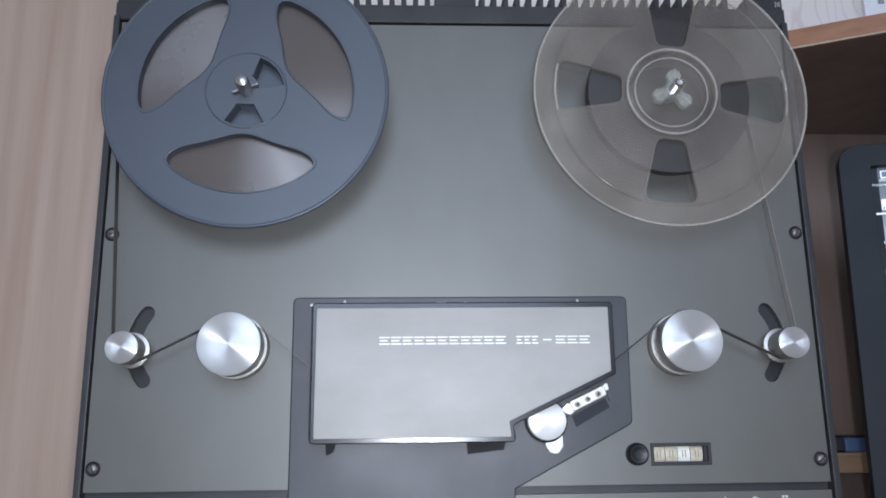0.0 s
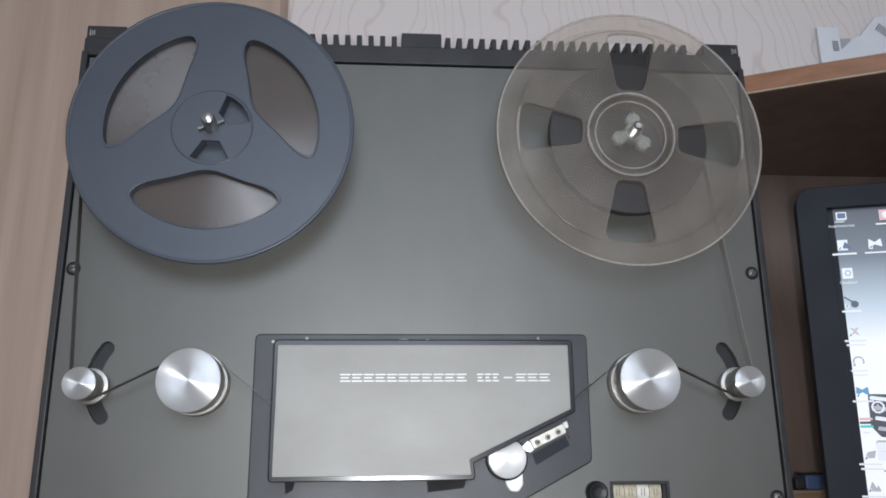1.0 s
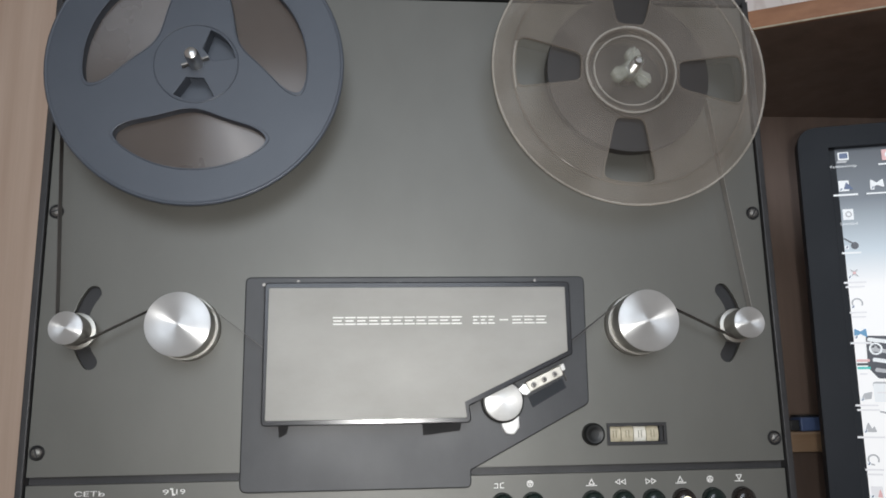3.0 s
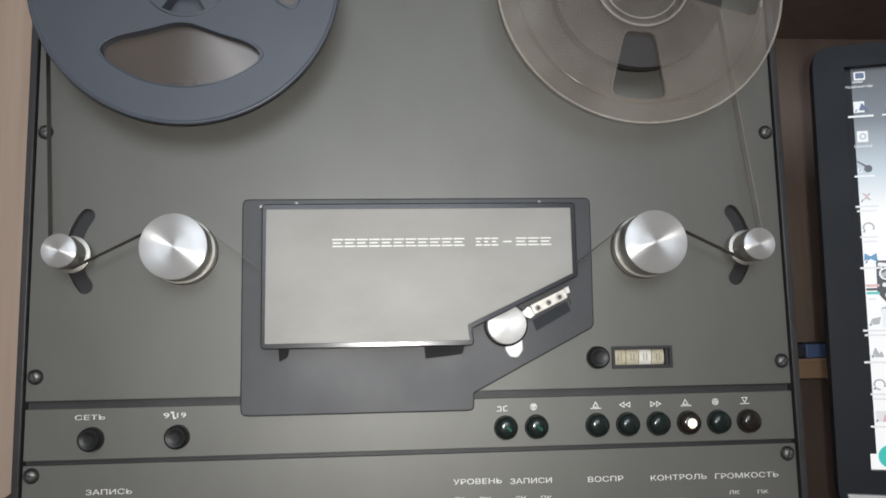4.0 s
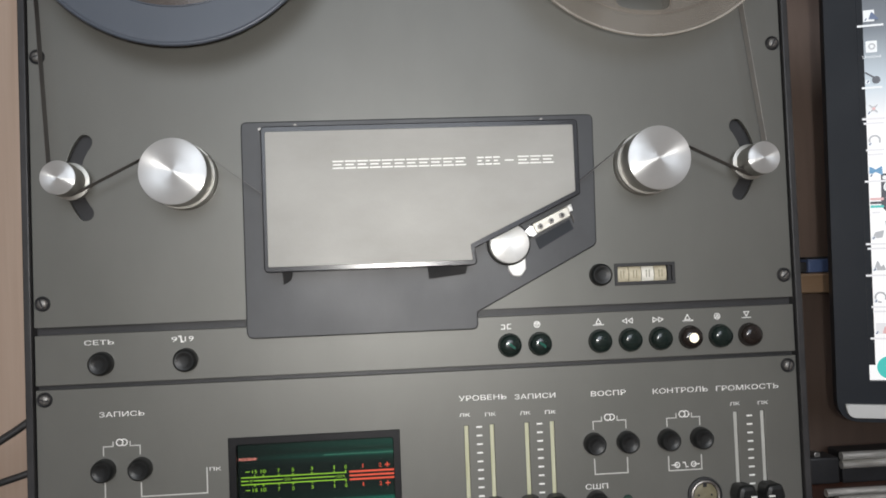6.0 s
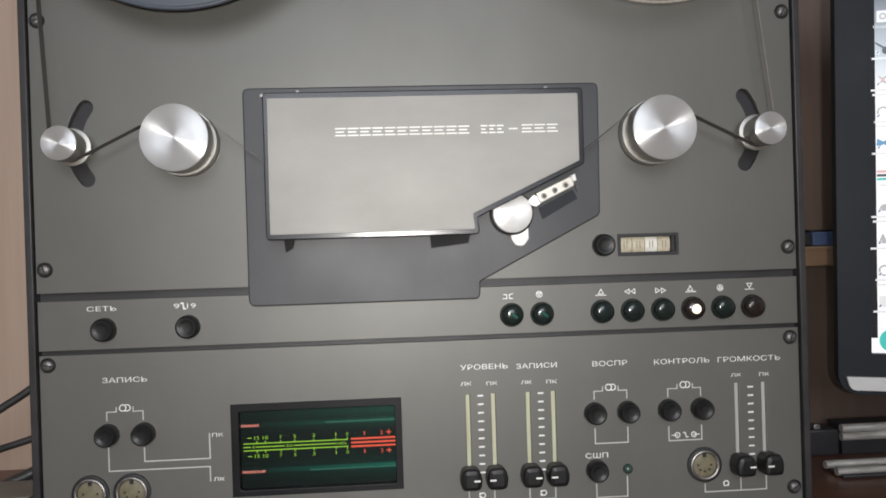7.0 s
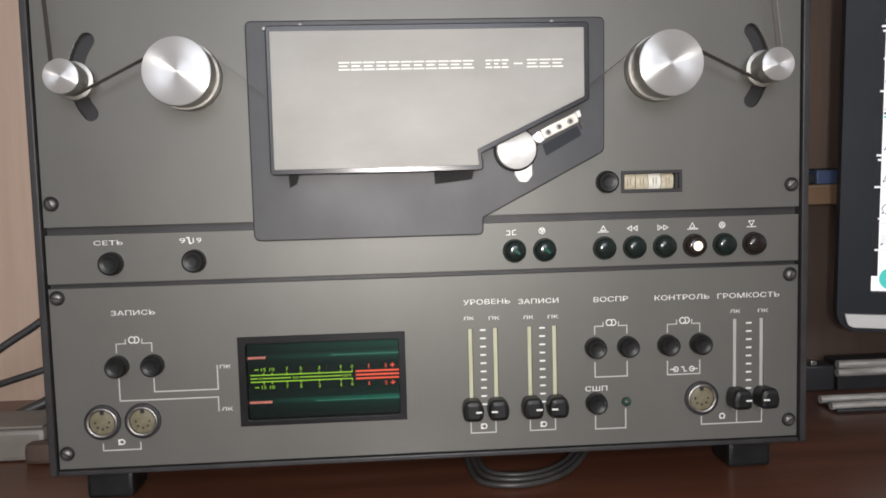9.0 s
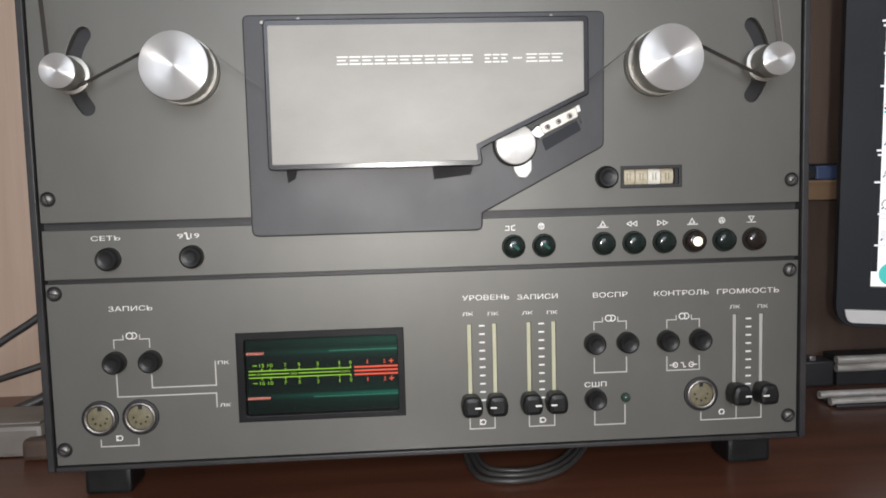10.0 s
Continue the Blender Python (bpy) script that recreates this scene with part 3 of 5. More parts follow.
for s in (slotL, slotR):
    # black sheet behind each slot, painting the dark inside it
    part("slot_shade", slab(s, 0.0045, 0.0052), BLACK, panel, "black sheet standing for the shade in the arm slot")

# head base plate and head cover
base = part("head_plate", slab(rounded([(-0.1099, 0.3643), (0.1092, 0.3643), (0.1083, 0.2818), (0.0316, 0.2424), (0.0316, 0.2318), (-0.1099, 0.2318)], [0.004, 0.004, 0.005, 0.001, 0.004, 0.005]), -0.0050, -0.0004, (), 0.0010), SLATE, deck, "dark slate-grey moulded head plate")
cover = part("head_cover", slab(rounded([(-0.0948, 0.3572), (0.0938, 0.3572), (0.0938, 0.3118), (0.0290, 0.2815), (0.0302, 0.2714), (-0.0950, 0.2714)], [0.003, 0.003, 0.002, 0.0008, 0.003, 0.003]), -0.0268, -0.0100, (), 0.0012), GLOSS_BLACK, deck, "glossy black head cover frame")
part("cover_plate", slab(rounded([(-0.0921, 0.3537), (0.0905, 0.3537), (0.0905, 0.3136), (0.0262, 0.2838), (0.0272, 0.2745), (-0.0925, 0.2745)], [0.001, 0.001, 0.001, 0.0005, 0.001, 0.001]), -0.0278, -0.0262, (), 0.0003), COVER, cover, "brushed light grey cover plate")
for x0, x1 in ((-0.0875, -0.0800), (0.0010, 0.0268)):
    part("bracket", slab([(x0 + 0.001, 0.2640), (x1 - 0.002, 0.2665), (x1, 0.2745), (x0, 0.2745)], -0.0062, -0.0046), FELT, cover)
for x in (-0.076, 0.0748):
    part("pin", lathe([(-0.012, 0.0), (-0.012, 0.0009), (-0.0048, 0.0009)], 12), STEEL, base, at=(x, 0, 0.3603))
part("pin", lathe([(-0.018, 0.0), (-0.018, 0.0010), (-0.0048, 0.0010)], 12), STEEL, base, at=(-0.0965, 0, 0.3572))

part("marking", strokes([[(-0.0160, 0.3601), (-0.0135, 0.3601)], [(-0.0128, 0.3601), (-0.0112, 0.3601)], [(0.0018, 0.3601), (0.0024, 0.3601)]], 0.0011, -0.0053), INK_DIM, base)
pinch = part("pinch_roller", lathe([(-0.0048, 0.0135), (-0.0085, 0.0135), (-0.0090, 0.0128), (-0.0090, 0.0)], 40), RUBBER, deck, "black rubber pinch roller", at=(0.0520, 0, 0.2840))
part("cap", lathe([(-0.0088, 0.0122), (-0.0125, 0.0120), (-0.0130, 0.0114), (-0.0130, 0.0)], 64), CAP_BRIGHT, pinch, "bright nickel cap", at=(0.0520, 0, 0.2840))
part("lever", slab(rounded([(-0.0056, 0.0085), (0.0052, 0.0098), (0.0056, -0.0010), (0.0022, -0.0056), (-0.0030, -0.0050), (-0.0056, -0.0008)], 0.0030), -0.0080, -0.0048, (), 0.0008), PAPERWHITE, deck, "bright pinch lever tip", at=(0.0568, 0, 0.2690))
heads = part("head_block", slab(rounded([(0.0690, 0.2893), (0.0905, 0.2996), (0.0888, 0.3060), (0.0660, 0.2956)], 0.0014), -0.0135, -0.0048, (), 0.0006), BRASSY, deck, "dull nickel-silver head bracket")
for k in range(3):
    at = (0.0712 + 0.0068 * k, 0, 0.2938 + 0.0032 * k)
    part("pin", lathe([(-0.0134, 0.0018), (-0.0143, 0.0017), (-0.0145, 0.0012), (-0.0140, 0.0010), (-0.0140, 0.0)], 14), STEEL, heads, at=at)
    part("pin_hole", lathe([(-0.0141, 0.0008), (-0.0142, 0.0)], 10), BLACK, heads, at=at)
part("end_clip", slab(rounded([(0.0893, 0.3020), (0.0922, 0.3030), (0.0912, 0.3072), (0.0884, 0.3060)], 0.0006), -0.0125, -0.0048, (), 0.0004), PAPERWHITE, heads, "bright end clip")
part("spring_wire", tube([(0.0912, -0.0075, 0.3030), (0.0930, -0.0070, 0.2990), (0.0938, -0.0058, 0.2962)], 0.0004, 8, 3), STEEL, heads, at=(0, 0, 0))
part("head_arm", slab(rounded([(0.0612, 0.2912), (0.0640, 0.2880), (0.0668, 0.2872), (0.0700, 0.2896), (0.0682, 0.2940), (0.0650, 0.2950)], 0.0005), -0.0120, -0.0048, (), 0.0004), ALLOY, deck, "bright head arm")
# flat dark patch in place of the shade inside the head recess
part("recess_shade_patch", slab([(0.0715, 0.2798), (0.0938, 0.2920), (0.0912, 0.2980), (0.0690, 0.2868)], -0.0056, -0.0046), BEZEL, base)

# tape counter and its reset button
counter = part("tape_counter", slab(rect(0.1200, 0.1592, 0.2553, 0.2692), -0.0012, 0.004, (rect(0.1220, 0.1572, 0.2575, 0.2670),), 0.0003), BLACK, deck, "black-framed tape counter")
for k in range(4):
    x = 0.1219 + 0.0083 * k
    wheel = lathe([(0.0, 0.0), (0.0, 0.0075), (0.0078, 0.0075), (0.0078, 0.0)], 24)
    for v in wheel.verts:
        v.co = Vector((x + v.co.y, 0.0095 + v.co.x, 0.2622 + v.co.z))
    wheel = part("wheel", wheel, WHEEL_PALE if k == 2 else CREAM, counter, "cream number wheel")
    part("digit_bar", strokes([[(x + 0.0028 + 0.0019 * j, 0.2602), (x + 0.0028 + 0.0019 * j, 0.2645)] for j in range(2)], 0.0004, 0.0015), SOCKET, wheel)
part("blank_plate", box(0.1551, 0.1574, 0.001, 0.0035, 0.2570, 0.2675), BLACK, counter)


def button(x, z, r, depth, parent, lens=None, label="round black push button"):
    ob = part("button", lathe([(0.0005, r * 1.02), (-depth * 0.55, r), (-depth * 0.85, r * 0.94), (-depth, r * 0.80), (-depth, r * 0.66), (-depth * 0.93, r * 0.55), (-depth * 0.90, r * 0.3), (-depth * 0.90, 0.0)], 32), RUBBER, parent, label, at=(x, 0, z))
    if lens is not None:
        part("lens", lathe([(-depth * 0.88, r * 0.50), (-depth * 0.94, r * 0.42), (-depth * 0.98, r * 0.22), (-depth * 0.99, 0.0)], 20), lens, ob, at=(x, 0, z))
    return ob


button(0.1107, 0.2626, 0.0070, 0.0065, deck, label="black counter reset button")


def dome(x, mat, label):
    r, d = 0.0072, 0.0075
    ob = part("button", lathe([(0.0005, r * 1.04), (-0.0012, r * 1.04), (-0.0014, r), (-d * 0.50, r * 0.985), (-d * 0.74, r * 0.90), (-d * 0.90, r * 0.72), (-d * 0.98, r * 0.45), (-d, r * 0.2), (-d, 0.0)], 40), mat, deck, label, at=(x, 0, 0.2208))
    return ob, r, d


for k, x in enumerate((0.0512, 0.0704, 0.1087, 0.1281, 0.1476, 0.1866)):
    ob, r, d = dome(x, GREEN_DOME, "glossy dark green push button")
    if k < 2:
        part("facet", slab([(-0.0026, 0.0012), (-0.0010, 0.0022), (0.0028, -0.0008), (0.0020, -0.0022)], -d - 0.0003, -d * 0.9), GREEN_LENS, ob, "green facet", at=(x, 0, 0.2208))
ob, r, d = dome(0.1671, BROWN_DOME, "glossy push button with its lamp lit")
part("lens", lathe([(-d * 0.92, r * 0.46), (-d * 1.02, r * 0.40), (-d * 1.06, r * 0.2), (-d * 1.06, 0.0)], 20), LAMP_ON, ob, "lit warm white lens", at=(0.1671, 0, 0.2208))
dome(0.2061, BROWN_DOME, "glossy brown-black push button")
for x in (-0.1970, -0.1472):
    button(x, 0.2208, 0.0071, 0.0072, deck)
for x, z in ((-0.1970, 0.1570), (-0.1755, 0.1570), (0.1020, 0.1570), (0.1232, 0.1570), (0.1495, 0.1570), (0.1707, 0.1570), (0.1022, 0.1210)):
    button(x, z, 0.0067, 0.0080, deck)
part("indicator", lathe([(0.0005, 0.0032), (-0.0015, 0.0030), (-0.0030, 0.0018), (-0.0034, 0.0)], 20), GREEN_GREY, deck, "small grey-green indicator", at=(0.1222, 0, 0.1208))

# sockets
for x, z in ((-0.2083, 0.1220), (-0.1838, 0.1220), (0.1718, 0.1210)):
    so = part("din_socket", lathe([(0.0005, 0.0112), (-0.0016, 0.0110), (-0.0018, 0.0098), (-0.0008, 0.0094)], 40), BLACK, deck, "round five-pin socket", at=(x, 0, z))
    part("shell", lathe([(0.000, 0.0096), (-0.0026, 0.0094), (-0.0030, 0.0086), (-0.0026, 0.0078), (-0.0002, 0.0076)], 40), STEEL, so, "bright metal shell", at=(x, 0, z))
    part("insert", lathe([(-0.0006, 0.0077), (-0.0009, 0.0070), (-0.0009, 0.0)], 32), SOCKET, so, "beige insert", at=(x, 0, z))
    bm = bmesh.new()
    for a in (180, 225, 270, 315, 360):
        lathe([(-0.0010, 0.0007), (-0.0014, 0.0007), (-0.0014, 0.0)], 8, bm, 0.0042 * math.cos(radians(a)), 0.0042 * math.sin(radians(a)))
    part("contact", bm, BLACK, so, at=(x, 0, z))
    part("key", box(-0.0012, 0.0012, -0.0014, -0.0006, 0.0050, 0.0074), BLACK, so, at=(x, 0, z))

# sliders
for k, x in enumerate(sx_yellow + sx_grey):
    part("slot_strip", box(x - 0.0012, x + 0.0012, 0.0012, 0.0024, 0.112, 0.172), SLOT_YELLOW if k < 4 else SLOT_GREY, control, "pale slider slot")
    kx, kz = x, 0.1212
    bm = slab(rounded([(-0.0058, -0.0068), (0.0058, -0.0068), (0.0066, 0.0), (0.0050, 0.0066), (-0.0050, 0.0066), (-0.0066, 0.0)], 0.0046), -0.0140, -0.0010, (), 0.0032)
    for v in bm.verts:
        if v.co.y < -0.006:
            v.co.z += 0.0006
    knob = part("slider_knob", bm, RUBBER, deck, "black slider knob with a white mark", at=(kx, 0, kz))
    s = 1 if k % 2 == 0 else -1
    xa = 0.0012 if s > 0 else -0.0050
    part("mark", box(xa, xa + 0.0038, -0.0144, -0.0138, 0.0, 0.0010), INK, knob, at=(kx, 0, kz))
for x, z0, z1, n in ((0.030, 0.1710, 0.1230, 10), (0.068, 0.1710, 0.1230, 10), (0.2034, 0.1692, 0.1262, 9)):
    tick = None
    for k in range(n):
        z = z0 + (z1 - z0) * k / (n - 1)
        tick = again(tick, control, (x, 0, z)) if tick else part("tick", box(-0.0018, 0.0018, -0.0003, 0.0001, -0.0005, 0.0005), INK, control, at=(x, 0, z))

# level meter
vu = part("level_meter", slab(rect(-0.1238, -0.0195, 0.1155, 0.1721), -0.0010, 0.0055, (rounded(rect(-0.1190, -0.0238, 0.1192, 0.1676), 0.002),), 0.0004), METER_BLACK, deck, "black-framed lit level meter")
part("meter_face", box(-0.1222, -0.0212, 0.0050, 0.0056, 0.1172, 0.1706), VU_BACK, vu, "dark green meter face")
W, H0, ZT = 0.1043, 0.0566, 0.1721


def mu(u):
    return -0.1238 + u * W


def mv(v):
    return ZT - v * H0


part("green_scale", strokes([[(mu(0.063), mv(0.452)), (mu(0.672), mv(0.452))], [(mu(0.063), mv(0.528)), (mu(0.672), mv(0.528))],
                             [(mu(0.063), mv(0.49)), (mu(0.10), mv(0.49))], [(mu(0.135), mv(0.49)), (mu(0.30), mv(0.49))], [(mu(0.36), mv(0.49)), (mu(0.605), mv(0.49))]], 0.0006, 0.0044), VU_GREEN, vu)
part("red_scale", strokes([[(mu(0.70), mv(v)), (mu(0.955), mv(v))] for v in (0.448, 0.490, 0.532)], 0.0011, 0.0044), VU_RED, vu)
for u, w, words in ((0.14, 0.028, "15"), (0.19, 0.030, "10"), (0.28, 0.014, "7"), (0.363, 0.014, "5"), (0.474, 0.014, "3"), (0.605, 0.006, "1"), (0.673, 0.014, "0")):
    for v in (0.390, 0.590):
        lettering(words, mu(u - w / 2), mu(u + w / 2), mv(v) - 0.0011, mv(v) + 0.0011, VU_GREEN, vu, 0.0043)
for v in (0.390, 0.590):
    part("sign", strokes([[(mu(0.088), mv(v)), (mu(0.108), mv(v))]], 0.0005, 0.0043), VU_GREEN, vu)
    part("sign", strokes([[(mu(0.908), mv(v)), (mu(0.932), mv(v))], [(mu(0.92), mv(v) - 0.0012), (mu(0.92), mv(v) + 0.0012)]], 0.0006, 0.0043), VU_RED, vu)
    for u, w, words in ((0.775, 0.006, "1"), (0.878, 0.016, "2")):
        lettering(words, mu(u - w / 2), mu(u + w / 2), mv(v) - 0.0012, mv(v) + 0.0012, VU_RED, vu, 0.0043)
    bm = strokes([[(mu(u), mv(0.452 if v < 0.49 else 0.528)), (mu(u), mv(0.432 if v < 0.49 else 0.548))] for u in (0.14, 0.19, 0.28, 0.363, 0.474, 0.605, 0.673)], 0.0006, 0.0042)
    part("scale_mark", bm, VU_GREEN, vu)
lettering("0", mu(0.112), mu(0.126), mv(0.49) - 0.0008, mv(0.49) + 0.0008, VU_GREEN, vu, 0.0043)
lettering("50", mu(0.312), mu(0.348), mv(0.49) - 0.0008, mv(0.49) + 0.0008, VU_GREEN, vu, 0.0043)
lettering("100%", mu(0.614), mu(0.668), mv(0.49) - 0.0008, mv(0.49) + 0.0008, VU_GREEN, vu, 0.0043)
part("level_bar", strokes([[(mu(0.052 + 0.0075 * k), mv(0.255) - 0.0006), (mu(0.0545 + 0.0075 * k), mv(0.255) + 0.0006)] for k in range(14)], 0.0003, 0.0044), VU_LEVEL, vu)
part("level_bar", strokes([[(mu(0.052 + 0.0075 * k), mv(0.76) - 0.0006), (mu(0.0545 + 0.0075 * k), mv(0.76) + 0.0006)] for k in range(18)], 0.0003, 0.0044), VU_LEVEL, vu)
part("trace", strokes([[(mu(0.55), mv(0.252)), (mu(0.955), mv(0.252))], [(mu(0.45), mv(0.767)), (mu(0.955), mv(0.767))]], 0.0006, 0.0046), VU_TEAL, vu)
glass = part("meter_glass", box(-0.1190, -0.0238, 0.0004, 0.0010, 0.1192, 0.1676), GLASS, vu, "clear meter glass")
glass.visible_shadow = False

# printed words and signs
for words, x0, x1, z0, z1 in (("СЕТЬ", -0.2072, -0.1898, 0.2320, 0.2352), ("ЗАПИСЬ", -0.1995, -0.1730, 0.1884, 0.1918), ("УРОВЕНЬ", 0.0180, 0.0478, 0.1873, 0.1909),
                              ("ЗАПИСИ", 0.0530, 0.0788, 0.1867, 0.1902), ("ВОСПР", 0.1015, 0.1238, 0.1862, 0.1898), ("КОНТРОЛЬ", 0.1412, 0.1770, 0.1858, 0.1894),
                              ("ГРОМКОСТЬ", 0.1825, 0.2235, 0.1856, 0.1892), ("СШП", 0.0955, 0.1098, 0.1285, 0.1318), ("9", -0.1558, -0.1522, 0.2320, 0.2350), ("19", -0.1478, -0.1425, 0.2320, 0.2350)):
    lettering(words, x0, x1, z0, z1, INK, control if z0 < 0.206 else deck)
for words, x, z in (("ЛК", 0.0212, 0.1788), ("ПК", 0.0374, 0.1785), ("ЛК", 0.0592, 0.1782), ("ПК", 0.0752, 0.1780), ("ЛК", 0.1942, 0.1772), ("ПК", 0.2128, 0.1770), ("ПК", -0.1318, 0.1542), ("ЛК", -0.1318, 0.1272)):
    lettering(words, x - 0.0034, x + 0.0034, z - 0.0011, z + 0.0011, INK, control)


def twin_rings(x, z, parent=None):
    part("sign", strokes([ring_line(x - 0.0011, z, 0.0019), ring_line(x + 0.0014, z, 0.0019, -120, 120)], 0.0006), INK, parent or control)


def upper_bracket(x0, x1, ztop, zlow, xm):
    part("sign", strokes([[(x0, zlow), (x0, ztop), (xm - 0.0050, ztop), (xm - 0.0050, ztop + 0.0026)], [(x1, zlow), (x1, ztop), (xm + 0.0050, ztop), (xm + 0.0050, ztop + 0.0026)]], 0.0006), INK_DIM, control)
    twin_rings(xm, ztop + 0.0022)


upper_bracket(-0.1975, -0.1760, 0.1708, 0.1655, -0.1868)
upper_bracket(0.1020, 0.1230, 0.1706, 0.1655, 0.1125)
upper_bracket(0.1495, 0.1708, 0.1702, 0.1650, 0.1606)
part("sign", strokes([[(-0.1970, 0.1490), (-0.1970, 0.1350), (-0.1370, 0.1350), (-0.1370, 0.1262)]], 0.0007), INK_DIM, control)
part("sign", strokes([[(-0.1758, 0.1482), (-0.1758, 0.1400), (-0.1368, 0.1400), (-0.1368, 0.1550)]], 0.0007), INK_DIM, control)
for x0, x1, zt, zb in ((-0.2088, -0.1860, 0.1082, 0.1040), (0.0212, 0.0372, 0.1125, 0.1045), (0.0594, 0.0758, 0.1125, 0.1045), (0.1020, 0.1230, 0.1470, 0.1376), (0.1495, 0.1708, 0.1460, 0.1372)):
    part("sign", strokes([[(x0, zt), (x0, zb), (x1, zb), (x1, zt)]], 0.0007), INK_DIM, control)
part("sign", strokes([[(0.1020, 0.1120), (0.1020, 0.1035), (0.1218, 0.1035), (0.1218, 0.1160)]], 0.0007), INK_DIM, control)
part("sign", strokes([[(0.1720, 0.1085), (0.1720, 0.1035), (0.2122, 0.1035), (0.2122, 0.1130)], [(0.1955, 0.1035), (0.1955, 0.1130)]], 0.0007), INK_DIM, control)
for x, z in ((-0.1978, 0.1090), (0.0292, 0.1087), (0.0678, 0.1083)):
    part("sign", strokes([ring_line(x + 0.0006, z, 0.0015, -150, 150), [(x - 0.0014, z - 0.0015), (x - 0.0014, z + 0.0015)], [(x - 0.0014, z + 0.0014), (x, z + 0.0014)], [(x - 0.0014, z - 0.0014), (x, z - 0.0014)]], 0.0006), INK, control)
part("sign", strokes([ring_line(0.1858, 0.1084, 0.0016, -50, 230), [(0.1846, 0.1070), (0.1853, 0.1070)], [(0.1863, 0.1070), (0.1870, 0.1070)]], 0.0007), INK, control)
part("sign", strokes([ring_line(0.1550, 0.1406, 0.0015), [(0.1516, 0.1406), (0.1550, 0.1406)], ring_line(0.1656, 0.1406, 0.0015), [(0.1656, 0.1406), (0.1690, 0.1406)],
                      [(0.1588, 0.1420), (0.1600, 0.1420), (0.1606, 0.1392), (0.1618, 0.1392)]], 0.0006), INK, control)
part("sign", strokes([[(-0.1512, 0.2352), (-0.1502, 0.2352), (-0.1497, 0.2318), (-0.1487, 0.2318)]], 0.0009), INK, deck)


def triangle(x, z, w, up):
    return [(x - w, z - up * w * 0.8), (x + w, z - up * w * 0.8), (x, z + up * w), (x - w, z - up * w * 0.8)]


def sideways(x, z, w, s):
    return [(x - s * w * 0.8, z - w), (x - s * w * 0.8, z + w), (x + s * w, z), (x - s * w * 0.8, z - w)]


signs = (
    [[(0.0465, 0.2335), (0.0485, 0.2335), (0.0485, 0.2310), (0.0462, 0.2310)], [(0.0522, 0.2340), (0.0502, 0.2335), (0.0502, 0.2310), (0.0522, 0.2310)]],
    [ring_line(0.0690, 0.2330, 0.0018), triangle(0.0690, 0.2331, 0.0010, -1)],
    [triangle(0.1083, 0.2332, 0.0017, 1), [(0.1050, 0.2310), (0.1116, 0.2310)]],
    [sideways(0.1253, 0.2328, 0.0015, -1), sideways(0.1290, 0.2328, 0.0015, -1)],
    [sideways(0.1448, 0.2328, 0.0015, 1), sideways(0.1485, 0.2328, 0.0015, 1)],
    [triangle(0.1660, 0.2334, 0.0017, 1), [(0.1630, 0.2312), (0.1694, 0.2312)], [(0.1690, 0.2315), (0.1694, 0.2315)]],
    [ring_line(0.1855, 0.2332, 0.0018), triangle(0.1855, 0.2333, 0.0010, 1)],
    [triangle(0.2048, 0.2340, 0.0017, -1), [(0.2020, 0.2316), (0.2076, 0.2316)]],
)
for s in signs:
    part("sign", strokes(s, 0.0005), INK, deck)

# the maker's title on the cover, as plain paired bars
for x0, x1, n in ((-0.0535, 0.0258, 11), (0.0318, 0.0462, 3), (0.0562, 0.0785, 3)):
    step = (x1 - x0) / n
    for k in range(n):
        a, b = x0 + step * k + 0.0006, x0 + step * (k + 1) - 0.0010
        part("title_bar", strokes([[(a, 0.3352), (b, 0.3352)], [(a, 0.3312), (b, 0.3312)], [(a + 0.0003, 0.3332), (b - 0.0012, 0.3332)]], 0.0008, -0.0281), INK, cover)
part("title_bar", strokes([[(0.0490, 0.3332), (0.0535, 0.3332)]], 0.0008, -0.0281), INK, cover)

# ---- reels ----
RX, RZ, RR = 0.1405, 0.4965, 0.0925


def soften(pts, count, rounds):
    """An outline stepped evenly and smoothed, so that its corners turn softly."""
    loop = [Vector(p) for p in pts]
    lengths = [(loop[(i + 1) % len(loop)] - p).length for i, p in enumerate(loop)]
    total, out, i, done = sum(lengths), [], 0, 0.0
    for k in range(count):
        s = total * k / count
        while s > done + lengths[i] and i < len(loop) - 1:
            done += lengths[i]
            i += 1
        out.append(loop[i].lerp(loop[(i + 1) % len(loop)], min(1.0, (s - done) / lengths[i])))
    for _ in range(rounds):
        out = [(out[k - 1] + out[k] * 2 + out[(k + 1) % count]) / 4 for k in range(count)]
    return [tuple(p) for p in out]


def window(angle, r0=0.0295, r1=0.0695, half=46):
    """A kidney-shaped opening of a reel, centred on an angle."""
    pts = []
    for k in range(17):
        a = radians(angle - half + 2 * half * k / 16)
        pts.append((r1 * math.cos(a), r1 * math.sin(a)))
    for k in range(17):
        f = 1 - k / 8
        a = radians(angle + (half - 2) * f)
        r = r0 + (r1 - 0.014 - r0) * abs(f) ** 2.0
        pts.append((r * math.cos(a), r * math.sin(a)))
    return soften(pts, 64, 6)


def wedge(angle, r0, r1, half):
    return [(r1 * math.cos(radians(angle + half * f)), r1 * math.sin(radians(angle + half * f))) for f in (-1, -0.5, 0, 0.5, 1)] + [(r0 * math.cos(radians(angle + half * f)), r0 * math.sin(radians(angle + half * f))) for f in (1, -1)]


def torus(r, t, y, seg=72, ring=10):
    return lathe([(y + t * math.cos(2 * math.pi * k / ring), r + t * math.sin(2 * math.pi * k / ring)) for k in range(ring + 1)], seg)


